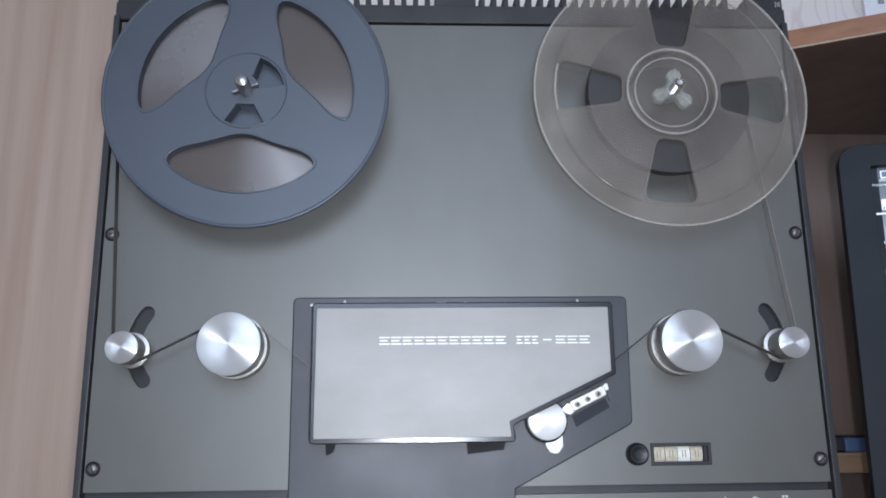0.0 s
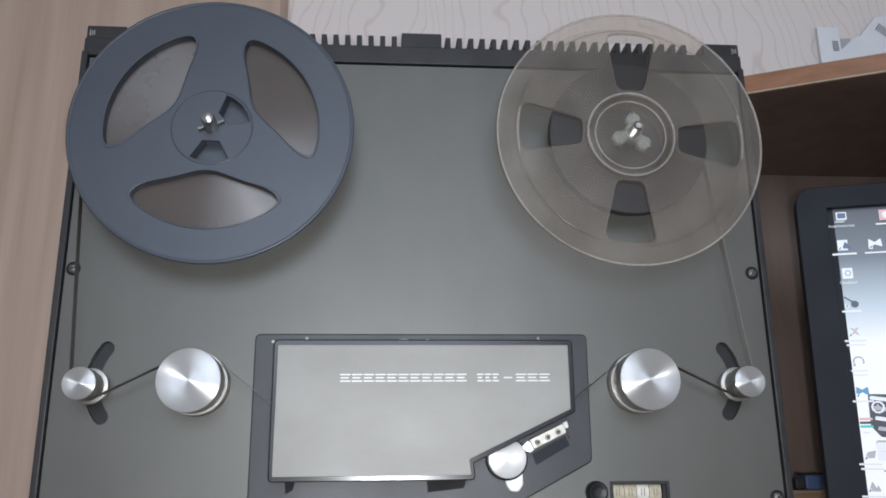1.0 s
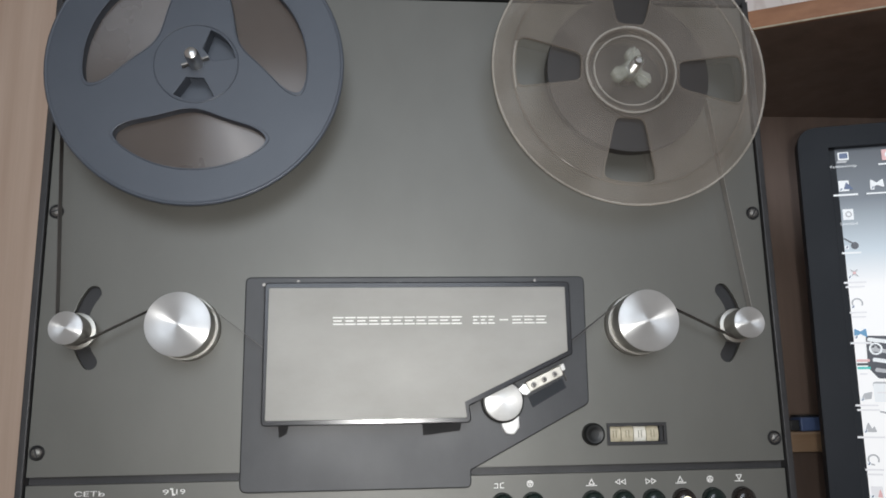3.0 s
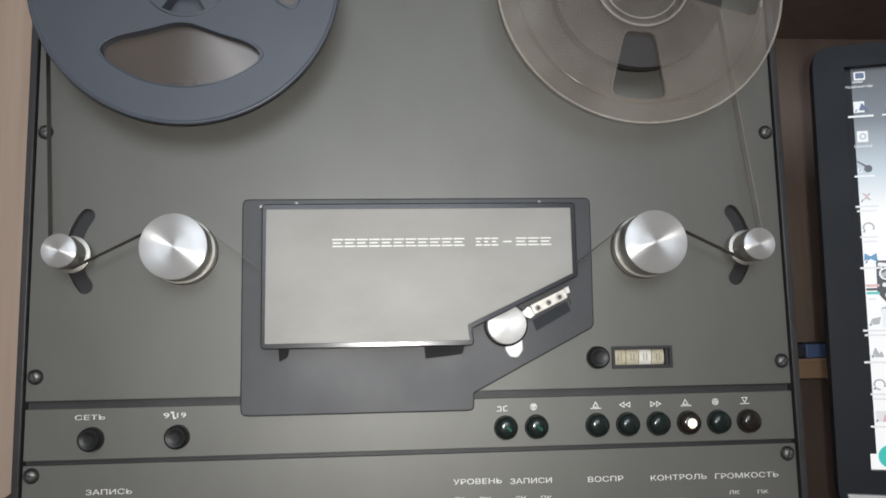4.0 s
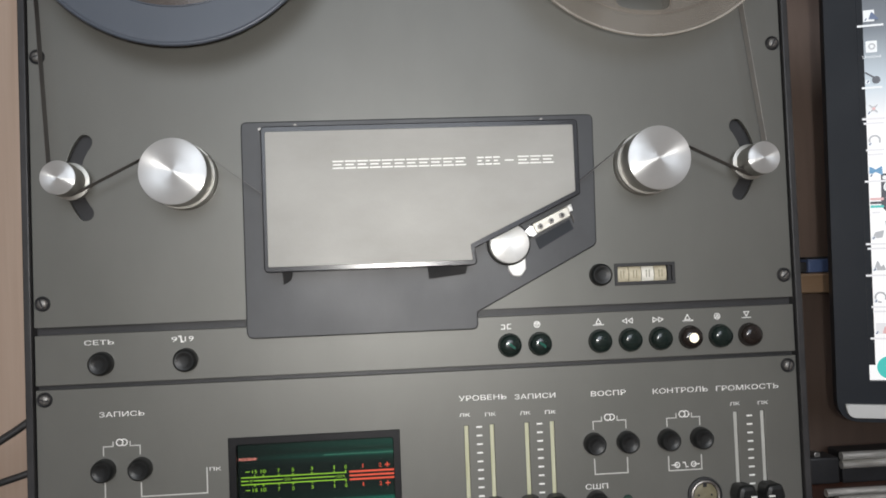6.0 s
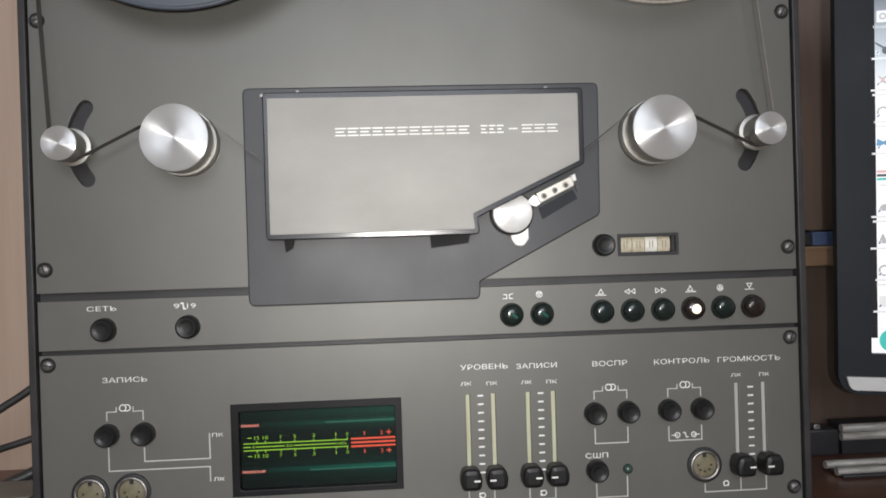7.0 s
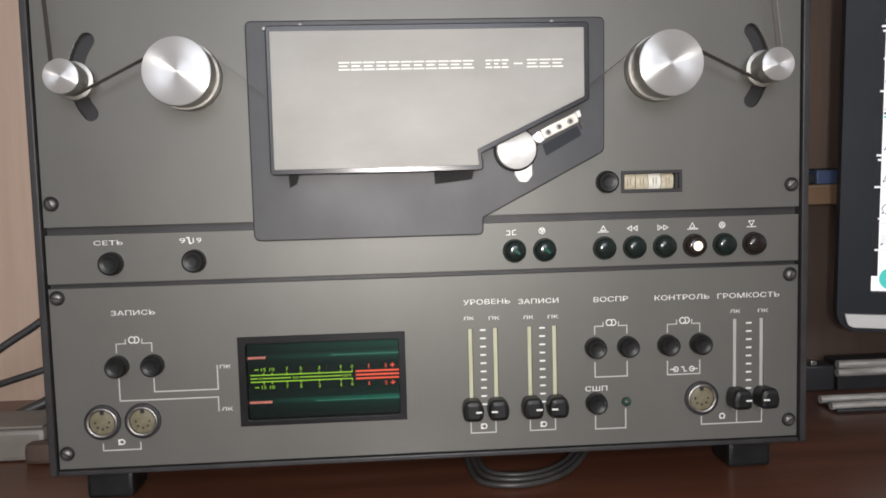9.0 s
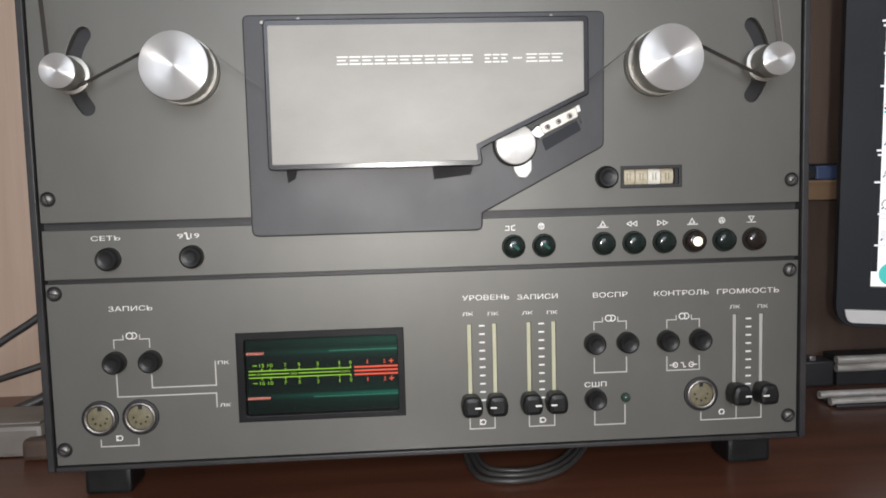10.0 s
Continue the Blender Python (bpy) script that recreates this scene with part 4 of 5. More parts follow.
LX = -RX
reel = thing("tape_reel", (LX, 0.0, RZ), "blue-grey plastic tape reel full of brown tape", "tape reel", "reels on the recorder")
at = (LX, 0, RZ)
openings = [window(a) for a in (-92, 28, 148)] + [wedge(a, 0.011, 0.0245, 30) for a in (-92, 40)]
part("flange", slab(disc_outline(0, 0, RR, 96), -0.0330, -0.0314, openings, 0.0005), REEL_BLUE, reel, "blue-grey flange with three windows", at=at)
part("flange", slab(disc_outline(0, 0, RR - 0.0045, 96), -0.0208, -0.0192, [window(a) for a in (-92, 28, 148)], 0.0), REEL_BLUE, reel, at=at)
part("rim", torus(RR - 0.0010, 0.0014, -0.0322), REEL_BLUE, reel, at=at)
part("wound_tape", lathe([(-0.0210, 0.030), (-0.0210, 0.0865), (-0.0266, 0.0865), (-0.0266, 0.030)], 96), TAPE, reel, "tightly wound brown tape", at=at)
part("hub", lathe([(-0.0268, 0.0300), (-0.0312, 0.0290), (-0.0312, 0.0258), (-0.0216, 0.0254), (-0.0216, 0.0060), (-0.0312, 0.0060), (-0.0312, 0.0092)], 64), REEL_BLUE, reel, at=at)
for a in (-124, -60, 8, 72):
    bm = box(0.0095, 0.0255, -0.0314, -0.0216, -0.0006, 0.0006)
    bmesh.ops.rotate(bm, verts=bm.verts[:], cent=(0, 0, 0), matrix=Matrix.Rotation(radians(-a), 3, "Y"))
    part("hub_web", bm, REEL_BLUE, reel, at=at)
for a in (-92, 28, 148):
    part("window_rim", slab(window(a, 0.0283, 0.0707, 48), -0.0336, -0.0268, [window(a)], 0.0005), REEL_BLUE, reel, at=at)
part("hub_ring", torus(0.0262, 0.0005, -0.0331, 64, 8), REEL_BLUE, reel, at=at)


def spindle(x, parent, threaded):
    """A reel spindle: smooth and round-tipped, or ending in a screw thread."""
    if threaded:
        sp = part("spindle", lathe([(0.002, 0.0), (0.002, 0.0050), (-0.0335, 0.0046), (-0.0365, 0.0033), (-0.0500, 0.0031), (-0.0512, 0.0022), (-0.0498, 0.0017), (-0.0498, 0.0)], 24), ALLOY, parent, "bright threaded metal spindle", at=(x, 0, RZ))
        for k in range(6):
            part("thread", torus(0.0033, 0.0006, -0.0385 - 0.0020 * k, 24, 6), ALLOY, sp, at=(x, 0, RZ))
    else:
        sp = part("spindle", lathe([(0.002, 0.0), (0.002, 0.0050), (-0.0400, 0.0044), (-0.0465, 0.0044), (-0.0484, 0.0036), (-0.0492, 0.0020), (-0.0494, 0.0)], 28), ALLOY, parent, "bright round-tipped metal spindle", at=(x, 0, RZ))
        part("collar", lathe([(-0.0316, 0.0090), (-0.0324, 0.0088), (-0.0326, 0.0080), (-0.0322, 0.0046)], 36), REEL_BLUE, sp, "blue-grey collar", at=(x, 0, RZ))
        for a in (20, 200):
            bm = box(0.003, 0.0088, -0.0372, -0.0332, -0.0007, 0.0007, 0.0003)
            bmesh.ops.rotate(bm, verts=bm.verts[:], cent=(0, 0, 0), matrix=Matrix.Rotation(radians(-a), 3, "Y"))
            part("lug", bm, STEEL, sp, at=(x, 0, RZ))


spindle(-RX, deck, False)
spindle(RX, deck, True)
clamp = part("reel_clamp", lathe([(-0.0325, 0.0072), (-0.0375, 0.0070), (-0.0395, 0.0058), (-0.0400, 0.0036)], 32), MILKY, deck, "milky clear reel clamp", at=(RX, 0, RZ))
for a in (85, 200, 315):
    bm = slab(rounded([(0.0040, -0.0030), (0.0105, -0.0052), (0.0142, -0.0030), (0.0142, 0.0030), (0.0105, 0.0052), (0.0040, 0.0030)], 0.0016), -0.0390, -0.0335, (), 0.0012)
    bmesh.ops.rotate(bm, verts=bm.verts[:], cent=(0, 0, 0), matrix=Matrix.Rotation(radians(-a), 3, "Y"))
    part("lobe", bm, MILKY, clamp, at=(RX, 0, RZ))
    bm = box(0.0050, 0.0150, -0.0396, -0.0389, -0.0005, 0.0005)
    bmesh.ops.rotate(bm, verts=bm.verts[:], cent=(0, 0, 0), matrix=Matrix.Rotation(radians(-a), 3, "Y"))
    part("rib", bm, MILKY, clamp, at=(RX, 0, RZ))

take = thing("tape_reel", (RX, 0.0, RZ + 0.0008), "clear acrylic take-up reel almost empty of tape", "tape reel", "reels on the recorder")
at = (RX, 0, RZ + 0.0008)
SLOTS = (-4, 86, 176, 266)


def slot(angle, r0, r1, half):
    """A tapering slot of a clear reel with softened corners."""
    pts = [(r1 * math.cos(radians(angle + half * f)), r1 * math.sin(radians(angle + half * f))) for f in (-0.95, -0.5, 0, 0.5, 0.95)]
    pts += [(r0 * math.cos(radians(angle + 1.15 * half * f)), r0 * math.sin(radians(angle + 1.15 * half * f))) for f in (1, 0.5, 0, -0.5, -1)]
    return soften(pts, 48, 3)


clear_windows = [slot(a, 0.0335, 0.0770, 14) for a in SLOTS]
part("flange", slab(disc_outline(0, 0, RR, 96), -0.0330, -0.0316, clear_windows, 0.0003), ACRYLIC, take, "clear acrylic flange", at=at)
part("flange", slab(disc_outline(0, 0, RR - 0.0045, 96), -0.0206, -0.0192, [disc_outline(0, 0, 0.0300, 40)] + [slot(a, 0.0335, 0.0770, 14) for a in SLOTS], 0.0), ACRYLIC_BACK, take, at=at)
part("rim", torus(RR - 0.0008, 0.0008, -0.0323, 96, 8), ACRYLIC_EDGE, take, "bright clear rim", at=at)
part("hub", lathe([(-0.0200, 0.0300), (-0.0345, 0.0300), (-0.0350, 0.0294), (-0.0350, 0.0280), (-0.0330, 0.0274), (-0.0200, 0.0272)], 64), ACRYLIC, take, "clear hub ring", at=at)
part("hub_ring", torus(0.0300, 0.0008, -0.0346, 64, 8), ACRYLIC_EDGE, take, at=at)
part("hub_ring", torus(0.0245, 0.0006, -0.0330, 64, 8), ACRYLIC_EDGE, take, at=at)
part("hub_disc", lathe([(-0.0260, 0.0262), (-0.0260, 0.0110), (-0.0320, 0.0105), (-0.0320, 0.0060)], 48), ACRYLIC_BACK, take, at=at)
part("wound_tape", lathe([(-0.0215, 0.0302), (-0.0215, 0.0548), (-0.0285, 0.0548), (-0.0285, 0.0302)], 64), TAPE_EDGE, take, "thin pack of brown tape", at=at)
part("ridge", torus(0.0790, 0.0007, -0.0331, 96, 8), ACRYLIC, take, "raised clear ridge", at=at)
# two hazy arcs modelled in place of the ridge's left and right highlights
for a0, a1 in ((-12, 12), (166, 190)):
    part("painted_glint", tube([(x, -0.0334, z) for x, z in ring_line(0, 0, 0.0782, a0, a1, 8)], 0.0007, 8, 3), ACRYLIC_EDGE, take, at=at)
for a in SLOTS:
    part("slot_edge", slab(slot(a, 0.0329, 0.0776, 14.6), -0.0334, -0.0310, [slot(a, 0.0335, 0.0770, 14)]), ACRYLIC, take, at=at)

# turntables behind the reels
for x in (-RX, RX):
    tt = part("turntable", lathe([(0.000, 0.0), (0.000, 0.030), (-0.010, 0.030), (-0.0185, 0.026), (-0.0188, 0.0)], 48), CASE, deck, "black reel turntable", at=(x, 0, RZ))


# the running tape
def ribbon(points, width=0.0062, y=-0.0255, thick=0.0003):
    bm = bmesh.new()
    last = None
    for i, (x, z) in enumerate(points):
        a, b = Vector(points[max(i - 1, 0)]), Vector(points[min(i + 1, len(points) - 1)])
        d = (b - a).normalized()
        s = Vector((-d.y, d.x)) * thick / 2
        ring = [bm.verts.new((x + s.x, y, z + s.y)), bm.verts.new((x + s.x, y + width, z + s.y)), bm.verts.new((x - s.x, y + width, z - s.y)), bm.verts.new((x - s.x, y, z - s.y))]
        if last:
            for k in range(4):
                bm.faces.new((last[k], last[(k + 1) % 4], ring[(k + 1) % 4], ring[k]))
        last = ring
    return bm


def wrap(cx, cz, r, a0, a1, step):
    return [(cx + r * math.cos(radians(a)), cz + r * math.sin(radians(a))) for a in range(a0, a1, step)]


left_tape = thing("magnetic_tape", (-0.2192, -0.016, 0.333), "thin dark brown tape running from reel to head cover", "tape")
part("strand", ribbon([(LX - 0.0880, RZ - 0.004), (-0.2203, 0.3345)] + wrap(-0.2100, 0.3305, 0.0092, 180, 300, 15) + wrap(-0.1450, 0.332, 0.0188, 120, 50, -10) + [(-0.0930, 0.3160)], y=-0.0161), TAPE_RUN, left_tape)
right_tape = thing("magnetic_tape", (0.2177, -0.016, 0.333), "thin brown tape, its upward run painted with sheen, going to the take-up reel", "tape")
part("strand", ribbon([(0.0900, 0.3160)] + wrap(0.1425, 0.332, 0.0188, 130, 55, -10) + wrap(0.2085, 0.3305, 0.0092, 240, 346, 15), y=-0.0161), TAPE_RUN, right_tape)
# same brown tape, coloured pale where it mirrors the torch
part("strand", ribbon(wrap(0.2085, 0.3305, 0.0092, 345, 361, 15) + [(RX + 0.0560, RZ + 0.004)], y=-0.0161), TAPE_SHEEN, right_tape, "tape run paled by a painted sheen")

# power cable under the recorder
pc = thing("power_cable", (0.06, 0.01, TABLE), "black power cable doubled into a loop under the recorder", "cable")
for k, (dx, dy, wide, r) in enumerate(((0.0, 0.0, 1.0, 0.0021), (0.004, 0.008, 0.96, 0.0021), (0.007, 0.015, 0.90, 0.0018))):
    pts = [(0.026, 0.085, 0.010), (0.022, 0.045, 0.006), (0.027, 0.012, 0.0025), (0.046, 0.001, 0.0025), (0.070, 0.006, 0.0025), (0.092, 0.024, 0.004), (0.112, 0.055, 0.010), (0.124, 0.090, 0.014)]
    part("strand", tube([(0.022 + (x - 0.022) * wide + dx, y + dy, TABLE + z + 0.0006 * k) for x, y, z in pts], r), CABLE, pc)

# ---- beside the recorder ----
blue = thing("memory_stick", (0.385, 0.24, 0.2545), "small blue plastic box on the riser board", "small box")
part("body", box(0.3715, 0.405, 0.226, 0.246, 0.2546, 0.2675, 0.0015), BLUE, blue)
part("cap", box(0.3625, 0.3715, 0.228, 0.244, 0.2552, 0.2650, 0.001), BLACK, blue)
part("clip", box(0.372, 0.398, 0.232, 0.244, 0.2675, 0.2695, 0.0008), BLACK, blue)

strip = thing("chrome_strip", (0.45, 0.19, TABLE), "long black bar with two crinkled chrome ridges on the desk", "metal bar")
part("core", box(0.377, 0.620, 0.196, 0.219, TABLE, 0.0940, 0.001), BLACK, strip)
for z in (0.0905, 0.0830):
    part("ridge", tube([(0.3755, 0.195, z), (0.45, 0.195, z), (0.54, 0.195, z), (0.622, 0.195, z)], 0.0037, 12, 6), CHROME, strip, "crinkled chrome ridge")
part("holder", box(0.345, 0.3740, 0.195, 0.219, TABLE, 0.0900, 0.002), BLACK, strip)
part("latch", box(0.352, 0.358, 0.197, 0.205, 0.0895, 0.0945, 0.001), STEEL, strip)

strip2 = thing("chrome_strip", (0.43, 0.14, TABLE), "flat pair of crinkled chrome ridges lying on the desk", "metal bar")
part("core", box(0.338, 0.600, 0.128, 0.160, TABLE, 0.0690, 0.001), BLACK, strip2)
for y, z in ((0.152, 0.0715), (0.135, 0.0705)):
    part("ridge", tube([(0.336, y, z), (0.42, y, z), (0.51, y, z), (0.602, y, z)], 0.0034, 12, 6), CHROME, strip2, "crinkled chrome ridge")

# cards and cartons on the shelf
def carton(label, outline, y, deep, mat=None):
    pk = thing("carton", (outline[0][0], y, SZ + 0.016), label, "carton", "cartons on the shelf")
    part("board", slab(outline, y, y + deep, (), 0.0006), mat or PAPER, pk)
    return pk


def barcode(pk, x, z, wide, tall, turn, y, n):
    c, d = math.cos(radians(turn)), math.sin(radians(turn))
    lines = []
    for k in range(n):
        u = wide * (k / (n - 1) - 0.5)
        lines.append([(x + u * c - tall / 2 * d, z + u * d + tall / 2 * c), (x + u * c + tall / 2 * d, z + u * d - tall / 2 * c)])
    part("barcode", strokes(lines, wide / n * 0.55, y - 0.0004), PRINT_GREY, pk)


FOOT = SZ + 0.0162
card = carton("white card with a small barcode standing on the shelf", [(0.4140, FOOT), (0.4370, FOOT), (0.4370, 0.7110), (0.4140, 0.7105)], 0.172, 0.005)
barcode(card, 0.4310, 0.6890, 0.0052, 0.0110, 0, 0.172, 5)
carton("card standing behind white ones, its shade painted grey", [(0.4360, FOOT), (0.4640, FOOT), (0.4640, 0.7130), (0.4360, 0.7100)], 0.196, 0.004, PAPER_SHADED)
carton("white card with a slanting edge leaning on the shelf", [(0.4372, FOOT), (0.5200, FOOT), (0.5200, 0.6900), (0.4880, 0.7090), (0.4620, 0.7075), (0.4385, 0.6870)], 0.182, 0.004)
card = carton("white carton with a slanting barcode on the shelf", [(0.4670, FOOT), (0.6000, FOOT), (0.6000, 0.7000), (0.5350, 0.7480), (0.4900, 0.7340), (0.4670, 0.7070)], 0.189, 0.006)
barcode(card, 0.5000, 0.7165, 0.0210, 0.0080, -38, 0.189, 10)

# left of the recorder: cables and a pale box
lb = thing("adapter_box", (-0.33, 0.12, TABLE), "pale grey plastic adapter lying on the desk", "adapter")
part("body", box(-0.380, -0.288, 0.100, 0.150, TABLE, 0.0905, 0.004), PALE, lb)
part("lid", box(-0.378, -0.290, 0.102, 0.148, 0.0906, 0.0925, 0.001), PALE, lb)
single("dark_block", box(-0.300, -0.245, 0.09, 0.125, TABLE, 0.0820, 0.004), RISER_DARK, "dark brown block lying beside the recorder", "block")
for pts, r in (([(-0.50, 0.17, 0.075), (-0.40, 0.19, 0.112), (-0.345, 0.20, 0.145), (-0.30, 0.21, 0.170), (-0.20, 0.235, 0.190)], 0.0034),
               ([(-0.52, 0.18, 0.072), (-0.41, 0.20, 0.091), (-0.345, 0.205, 0.108), (-0.30, 0.215, 0.120), (-0.20, 0.24, 0.135)], 0.0030),
               ([(-0.46, 0.10, 0.070), (-0.37, 0.13, 0.074), (-0.32, 0.155, 0.092), (-0.28, 0.18, 0.106), (-0.20, 0.24, 0.115)], 0.0045)):
    single("cable", tube(pts, r), CABLE, "dark grey cable running behind the recorder", "cable", "cables beside the recorder")

# ---- monitor ----
MX, MY, MT = 0.3335, 0.120, 19.0
PIVOT = Matrix.Translation((MX, MY, 0.33)) @ Matrix.Rotation(radians(-MT), 4, "Z") @ Matrix.Rotation(radians(0.9), 4, "Y") @ Matrix.Translation((0, 0, -0.33))
mon = thing("monitor", (MX + 0.3, MY - 0.05, TABLE), "wide black glossy-framed monitor showing a bright desktop", "monitor")


def mon_part(name, bm, mat, parent, label=""):
    for v in bm.verts:
        v.co = PIVOT @ v.co
    return part(name, bm, mat, parent, label)


MW, SL, SB, ST = 0.66, 0.0245, 0.170, 0.4940
SR = MW - SL
bezel = mon_part("bezel", slab(rounded(rect(0, MW, 0.1375, 0.5130), 0.018, 8), -0.004, 0.010, (rect(SL, SR, SB, ST),), 0.002), BEZEL, mon, "glossy black bezel with rounded corners")
mon_part("back", box(0.06, MW - 0.06, 0.010, 0.045, 0.18, 0.47, 0.01), BLACK, mon)
mon_part("lip", slab(rounded([(0.0055, 0.1520), (MW - 0.0055, 0.1520), (MW - 0.008, 0.1412), (0.008, 0.1412)], [0.001, 0.001, 0.010, 0.010], 6), -0.008, -0.0035, (), 0.001), WHITE_PLASTIC, mon, "silver-white lower lip")
screen = mon_part("screen", box(SL - 0.003, SR + 0.003, 0.003, 0.006, SB - 0.003, ST + 0.003), SCREEN, mon, "lit desktop with icons")
mon_part("stand_neck", box(0.28, 0.38, 0.035, 0.060, TABLE + 0.012, 0.20, 0.006), BLACK, mon)
mon_part("stand_foot", box(0.20, 0.46, -0.02, 0.12, TABLE, TABLE + 0.012, 0.004), BLACK, mon)
ICON = [glow("icon_" + n, c, 1.0) for n, c in (("white", (0.85, 0.88, 0.9, 1)), ("blue", (0.05, 0.09, 0.20, 1)), ("dark", (0.03, 0.03, 0.04, 1)), ("grey", (0.45, 0.46, 0.48, 1)), ("teal", (0.05, 0.55, 0.50, 1)), ("red", (0.75, 0.45, 0.45, 1)), ("pale", (0.80, 0.80, 0.82, 1)), ("sky", (0.08, 0.28, 0.50, 1)))]
mon_part("picture_border", box(SL, SL + 0.0058, 0.0020, 0.0028, SB + 0.012, ST), BEZEL, screen, "dark border of the desktop picture")
ZI = ST - 0.0080


def poly(pts, shade, depth=0.0014, r=0.0006):
    mon_part("icon", slab(rounded(pts, r), depth, depth + 0.0005), ICON[shade], screen)


def arrow(x, z):
    """The small white shortcut square with its dark arrow."""
    poly(rect(x - 0.0052, x - 0.0022, z - 0.0048, z - 0.0018), 0, 0.0008, 0.0003)
    poly([(x - 0.0046, z - 0.0042), (x - 0.0036, z - 0.0042), (x - 0.0026, z - 0.0024), (x - 0.0034, z - 0.0022)], 1, 0.0002, 0.0002)


for k in range(12):
    z, x = ZI - 0.0250 * k, SL + 0.0112
    if k == 0:
        poly(rect(x - 0.0034, x + 0.0050, z - 0.0022, z + 0.0046), 0)
        poly(rect(x - 0.0024, x + 0.0040, z - 0.0010, z + 0.0036), 1, 0.0008)
        poly([(x - 0.0050, z - 0.0046), (x + 0.0026, z - 0.0046), (x + 0.0036, z - 0.0028), (x - 0.0044, z - 0.0028)], 3)
    elif k == 1:
        poly(rect(x - 0.0050, x + 0.0030, z - 0.0046, z + 0.0046), 0)
        poly([(x - 0.0014, z - 0.0030), (x + 0.0064, z - 0.0036), (x + 0.0030, z + 0.0004), (x + 0.0008, z + 0.0032)], 1, 0.0008)
    elif k == 2:
        poly(rect(x - 0.0040, x + 0.0042, z - 0.0046, z + 0.0046), 0)
        mon_part("icon", slab(disc_outline(x + 0.0003, z, 0.0026, 16), 0.0008, 0.0013, (disc_outline(x + 0.0003, z, 0.0015, 16),)), ICON[3], screen)
    elif k == 3:
        mon_part("icon", slab(disc_outline(x + 0.0026, z - 0.0020, 0.0030, 16), 0.0008, 0.0013), ICON[2], screen)
        poly([(x - 0.0056, z + 0.0044), (x - 0.0048, z + 0.0050), (x + 0.0020, z + 0.0004), (x + 0.0012, z - 0.0006)], 2)
    elif k == 4:
        poly([(x - 0.0040, z - 0.0040), (x - 0.0006, z), (x - 0.0040, z + 0.0040), (x, z + 0.0016), (x + 0.0040, z + 0.0040), (x + 0.0010, z), (x + 0.0040, z - 0.0040), (x, z - 0.0014)], 3)
        poly(rect(x - 0.0010, x + 0.0012, z - 0.0010, z + 0.0010), 5, 0.0008, 0.0003)
    elif k in (5, 10):
        mon_part("icon", strokes([ring_line(x, z - 0.0004, 0.0038, -20, 200 if k == 5 else 270, 14)], 0.0013, 0.0014), ICON[3], screen)
    elif k == 6:
        poly([(x - 0.0050, z - 0.0036), (x, z - 0.0006), (x + 0.0050, z - 0.0036), (x + 0.0044, z + 0.0040), (x, z + 0.0014), (x - 0.0044, z + 0.0040)], 7)
    elif k == 7:
        for j in range(3):
            poly(rect(x - 0.0048, x + 0.0048, z - 0.0042 + 0.0030 * j, z - 0.0022 + 0.0030 * j), (4, 2, 5)[j], 0.0014, 0.0002)
    elif k == 8:
        poly([(x - 0.0046, z - 0.0036), (x + 0.0030, z - 0.0030), (x + 0.0044, z + 0.0030), (x - 0.0020, z + 0.0014)], 3)
    elif k == 9:
        poly([(x - 0.0044, z - 0.0040), (x + 0.0048, z - 0.0040), (x + 0.0030, z + 0.0012), (x + 0.0014, z - 0.0016), (x - 0.0012, z + 0.0042)], 3)
    else:
        poly(rect(x - 0.0042, x + 0.0046, z - 0.0044, z + 0.0044), 6)
        poly([(x + 0.0004, z - 0.0040), (x + 0.0040, z - 0.0040), (x + 0.0024, z + 0.0030)], 5, 0.0008)
    if k not in (0, 2, 7):
        arrow(x, z)
    lab = z - 0.0080
    if k == 0:
        lettering("Компьютер", x - 0.0102, x + 0.0102, lab - 0.0016, lab + 0.0016, ICON[0], screen, 0.0012, PIVOT)
    elif k == 2:
        lettering("Untitled", x - 0.0065, x + 0.0065, lab - 0.0013, lab + 0.0013, ICON[0], screen, 0.0012, PIVOT)
    else:
        for j in range(2 if k in (4, 5, 8, 10) else 1):
            wide = (0, 0.0090, 0, 0.0070, 0.0078, 0.0058, 0.0074, 0.0030, 0.0084, 0.0092, 0.0060, 0.0076)[k] - 0.0010 * j
            at = -wide
            while at < wide - 0.0006:
                long = 0.0010 + 0.0011 * ((k * 7 + int(at * 9000)) % 3)
                mon_part("label_bar", strokes([[(x + at, lab - 0.0036 * j), (x + min(at + long, wide), lab - 0.0036 * j)]], 0.0016, 0.0012), ICON[0] if k < 4 else ICON[6], screen)
                at += long + 0.0012
for k in (0, 1, 4):
    x, z = SL + (0.0470, 0.0355, 0, 0, 0.0470)[k], ZI - 0.0250 * k
    if k == 1:
        poly([(x - 0.0052, z - 0.0040), (x, z - 0.0008), (x + 0.0056, z - 0.0030), (x + 0.0050, z + 0.0044), (x, z + 0.0012), (x - 0.0046, z + 0.0044)], 0)
        arrow(x, z)
    else:
        poly(rect(x - 0.0052, x + 0.0052, z - 0.0046, z + 0.0046), 5 if k == 0 else 3)
        mon_part("icon", slab(disc_outline(x, z, 0.0030, 16), 0.0008, 0.0013), ICON[0], screen)
    mon_part("label_bar", strokes([[(x - 0.008, z - 0.0080), (x + 0.008, z - 0.0080)]], 0.0013, 0.0012), ICON[0], screen)
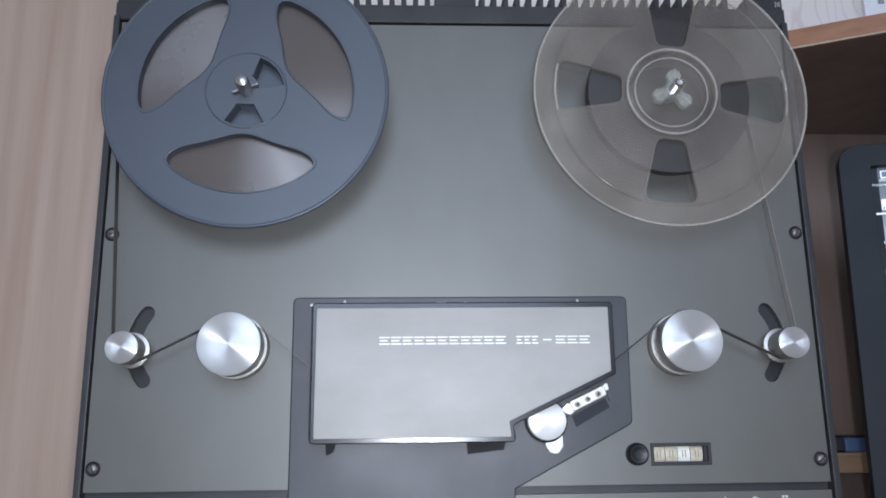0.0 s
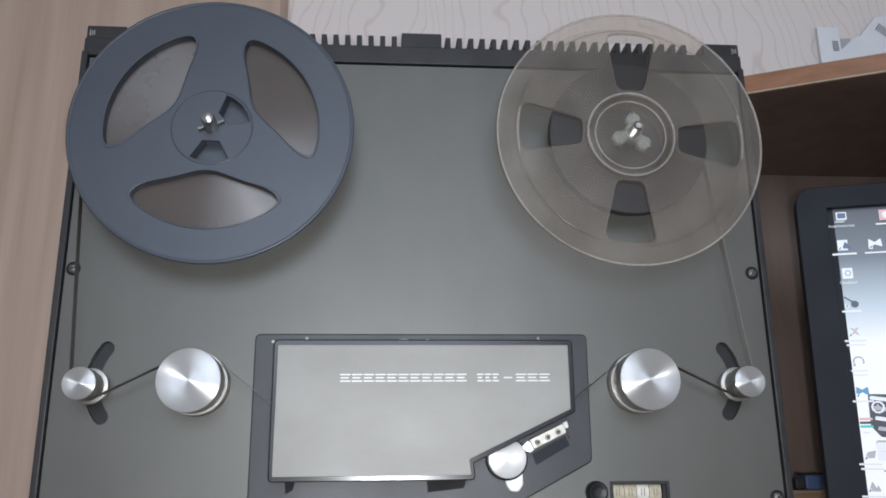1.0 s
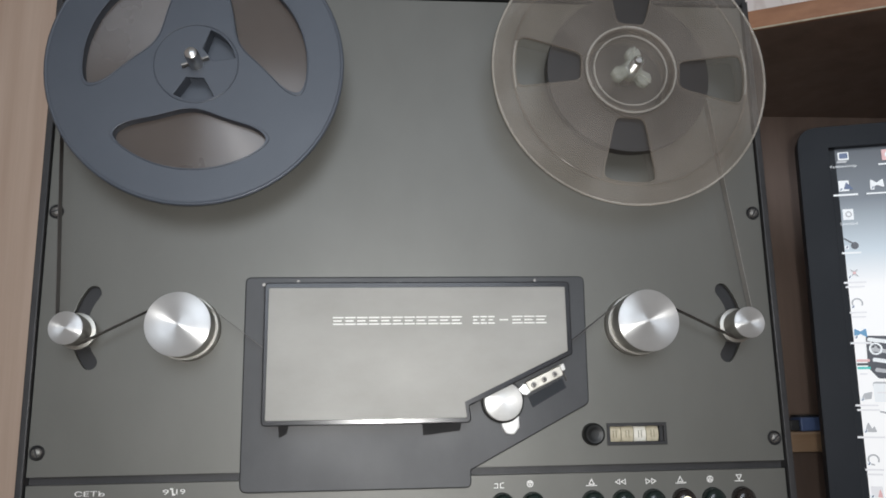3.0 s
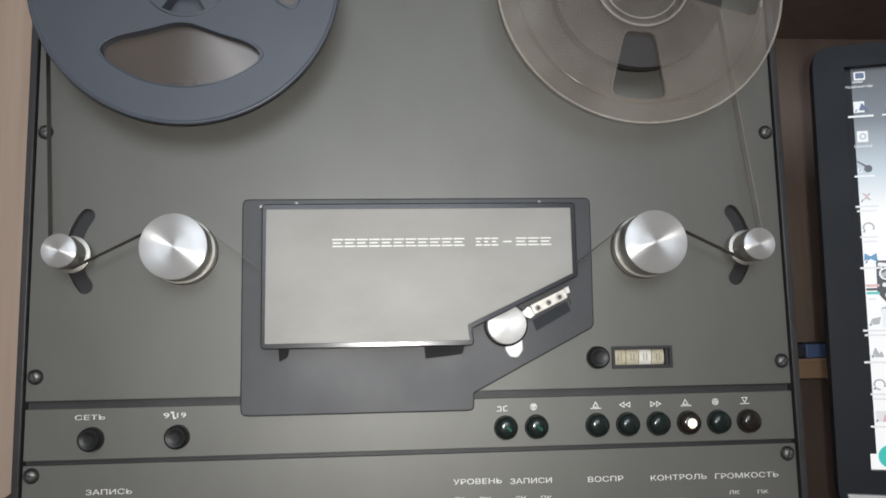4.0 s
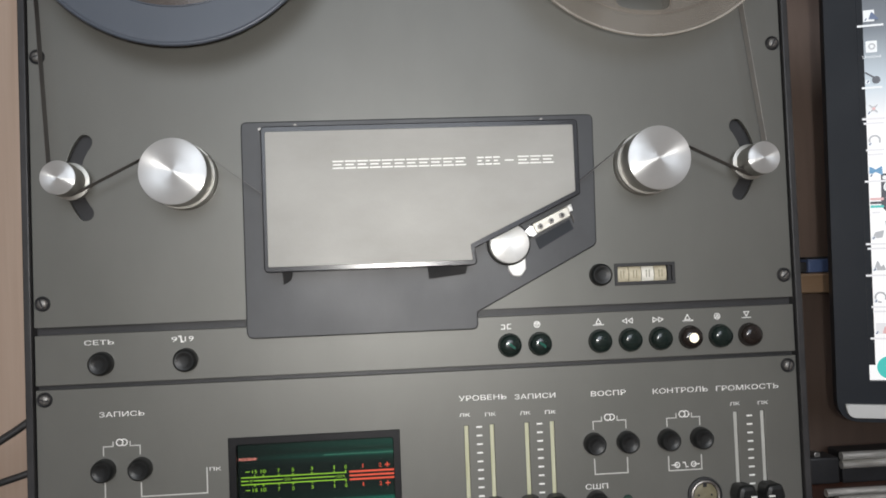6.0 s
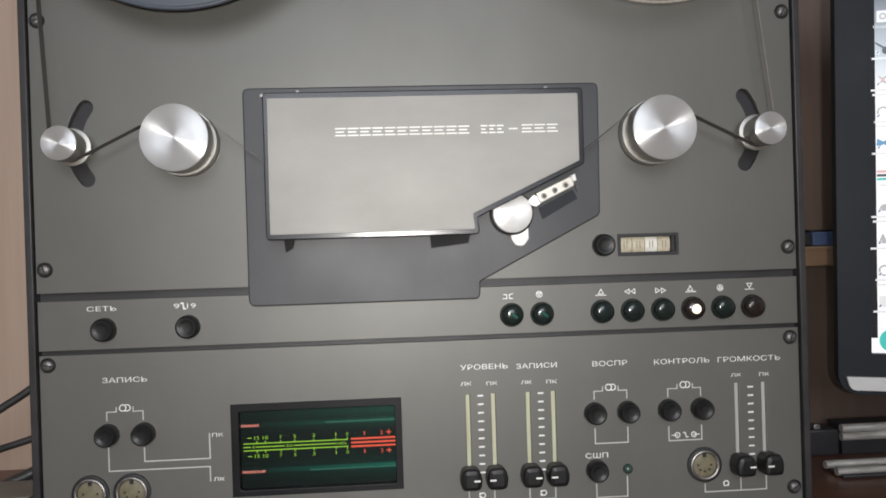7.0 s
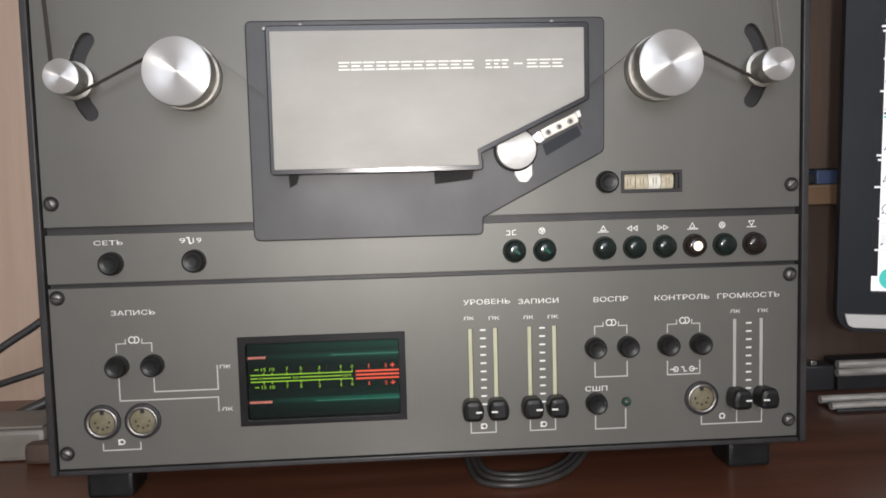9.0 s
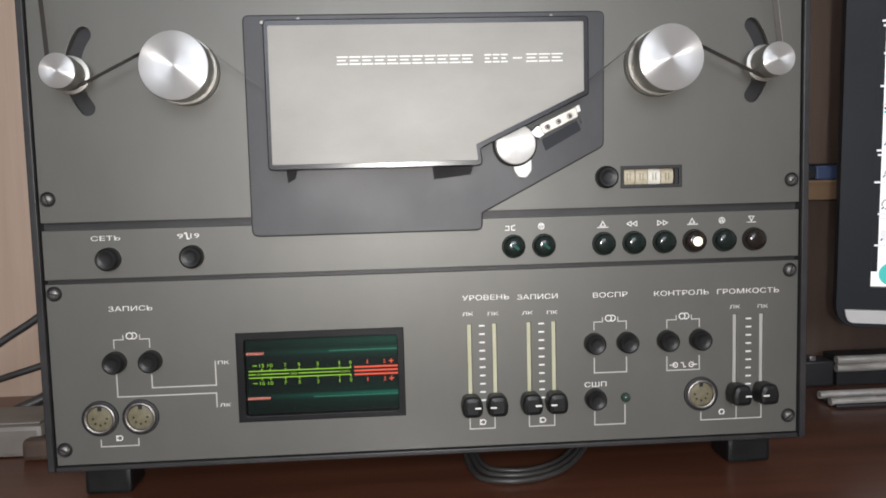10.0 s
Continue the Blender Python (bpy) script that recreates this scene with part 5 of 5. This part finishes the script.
# the dark car front of the desktop picture
gx, gz = SL + 0.0145, 0.312
mon_part("picture_grille", slab(rounded([(gx, gz - 0.004), (gx + 0.007, gz - 0.0127), (gx + 0.10, gz - 0.0150), (gx + 0.10, gz + 0.0190), (gx + 0.0005, gz + 0.0220)], [0.002, 0.003, 0.002, 0.002, 0.002]), 0.0024, 0.0028), ICON[2], screen, "dark car grille in the desktop picture")
for k in range(4):
    z = gz + 0.0175 - 0.0082 * k
    mon_part("picture_bar", slab(rounded([(gx + 0.001 + 0.0012 * k, z), (gx + 0.030, z - 0.0042), (gx + 0.10, z - 0.0050), (gx + 0.10, z - 0.0018), (gx + 0.030, z - 0.0012), (gx + 0.002 + 0.0012 * k, z + 0.0030)], 0.0012), 0.0018, 0.0023), ICON[3 if k % 2 else 0], screen)
mon_part("picture_badge", slab(disc_outline(gx + 0.0068, gz + 0.0112, 0.0050, 24), 0.0012, 0.0017, (disc_outline(gx + 0.0068, gz + 0.0112, 0.0036, 24),)), ICON[0], screen)
mon_part("picture_badge", slab(rounded([(gx + 0.0040, gz + 0.0095), (gx + 0.0096, gz + 0.0095), (gx + 0.0068, gz + 0.0142)], 0.0006), 0.0012, 0.0017), ICON[3], screen)
mon_part("picture_bumper", slab(rounded([(gx + 0.0015, gz - 0.0150), (gx + 0.10, gz - 0.0180), (gx + 0.10, gz - 0.0380), (gx + 0.020, gz - 0.0340), (gx + 0.0035, gz - 0.0290)], 0.003), 0.0024, 0.0028), ICON[3], screen)
mon_part("picture_intake", slab(rounded(rect(gx + 0.0195, gx + 0.10, gz - 0.0345, gz - 0.0185), 0.002), 0.0018, 0.0023), ICON[2], screen)
mon_part("picture_plate", slab(rounded(rect(gx + 0.0020, gx + 0.0185, gz - 0.0315, gz - 0.0168), 0.0008), 0.0012, 0.0017), ICON[0], screen)
mon_part("picture_plate_bar", strokes([[(gx + 0.0050, gz - 0.0240), (gx + 0.0150, gz - 0.0240)]], 0.0012, 0.0010), ICON[6], screen)
mon_part("picture_line", strokes([[(gx + 0.006, gz - 0.0390), (gx + 0.022, gz - 0.0430), (gx + 0.060, gz - 0.0480)]], 0.0016, 0.0022), ICON[3], screen)
mon_part("start_button", slab(disc_outline(SL + 0.016, SB + 0.010, 0.0090, 24), 0.0018, 0.0028), ICON[4], screen, "round teal start button")
mon_part("start_glint", slab(disc_outline(SL + 0.018, SB + 0.0115, 0.0045, 16), 0.0012, 0.0017), ICON[0], screen)
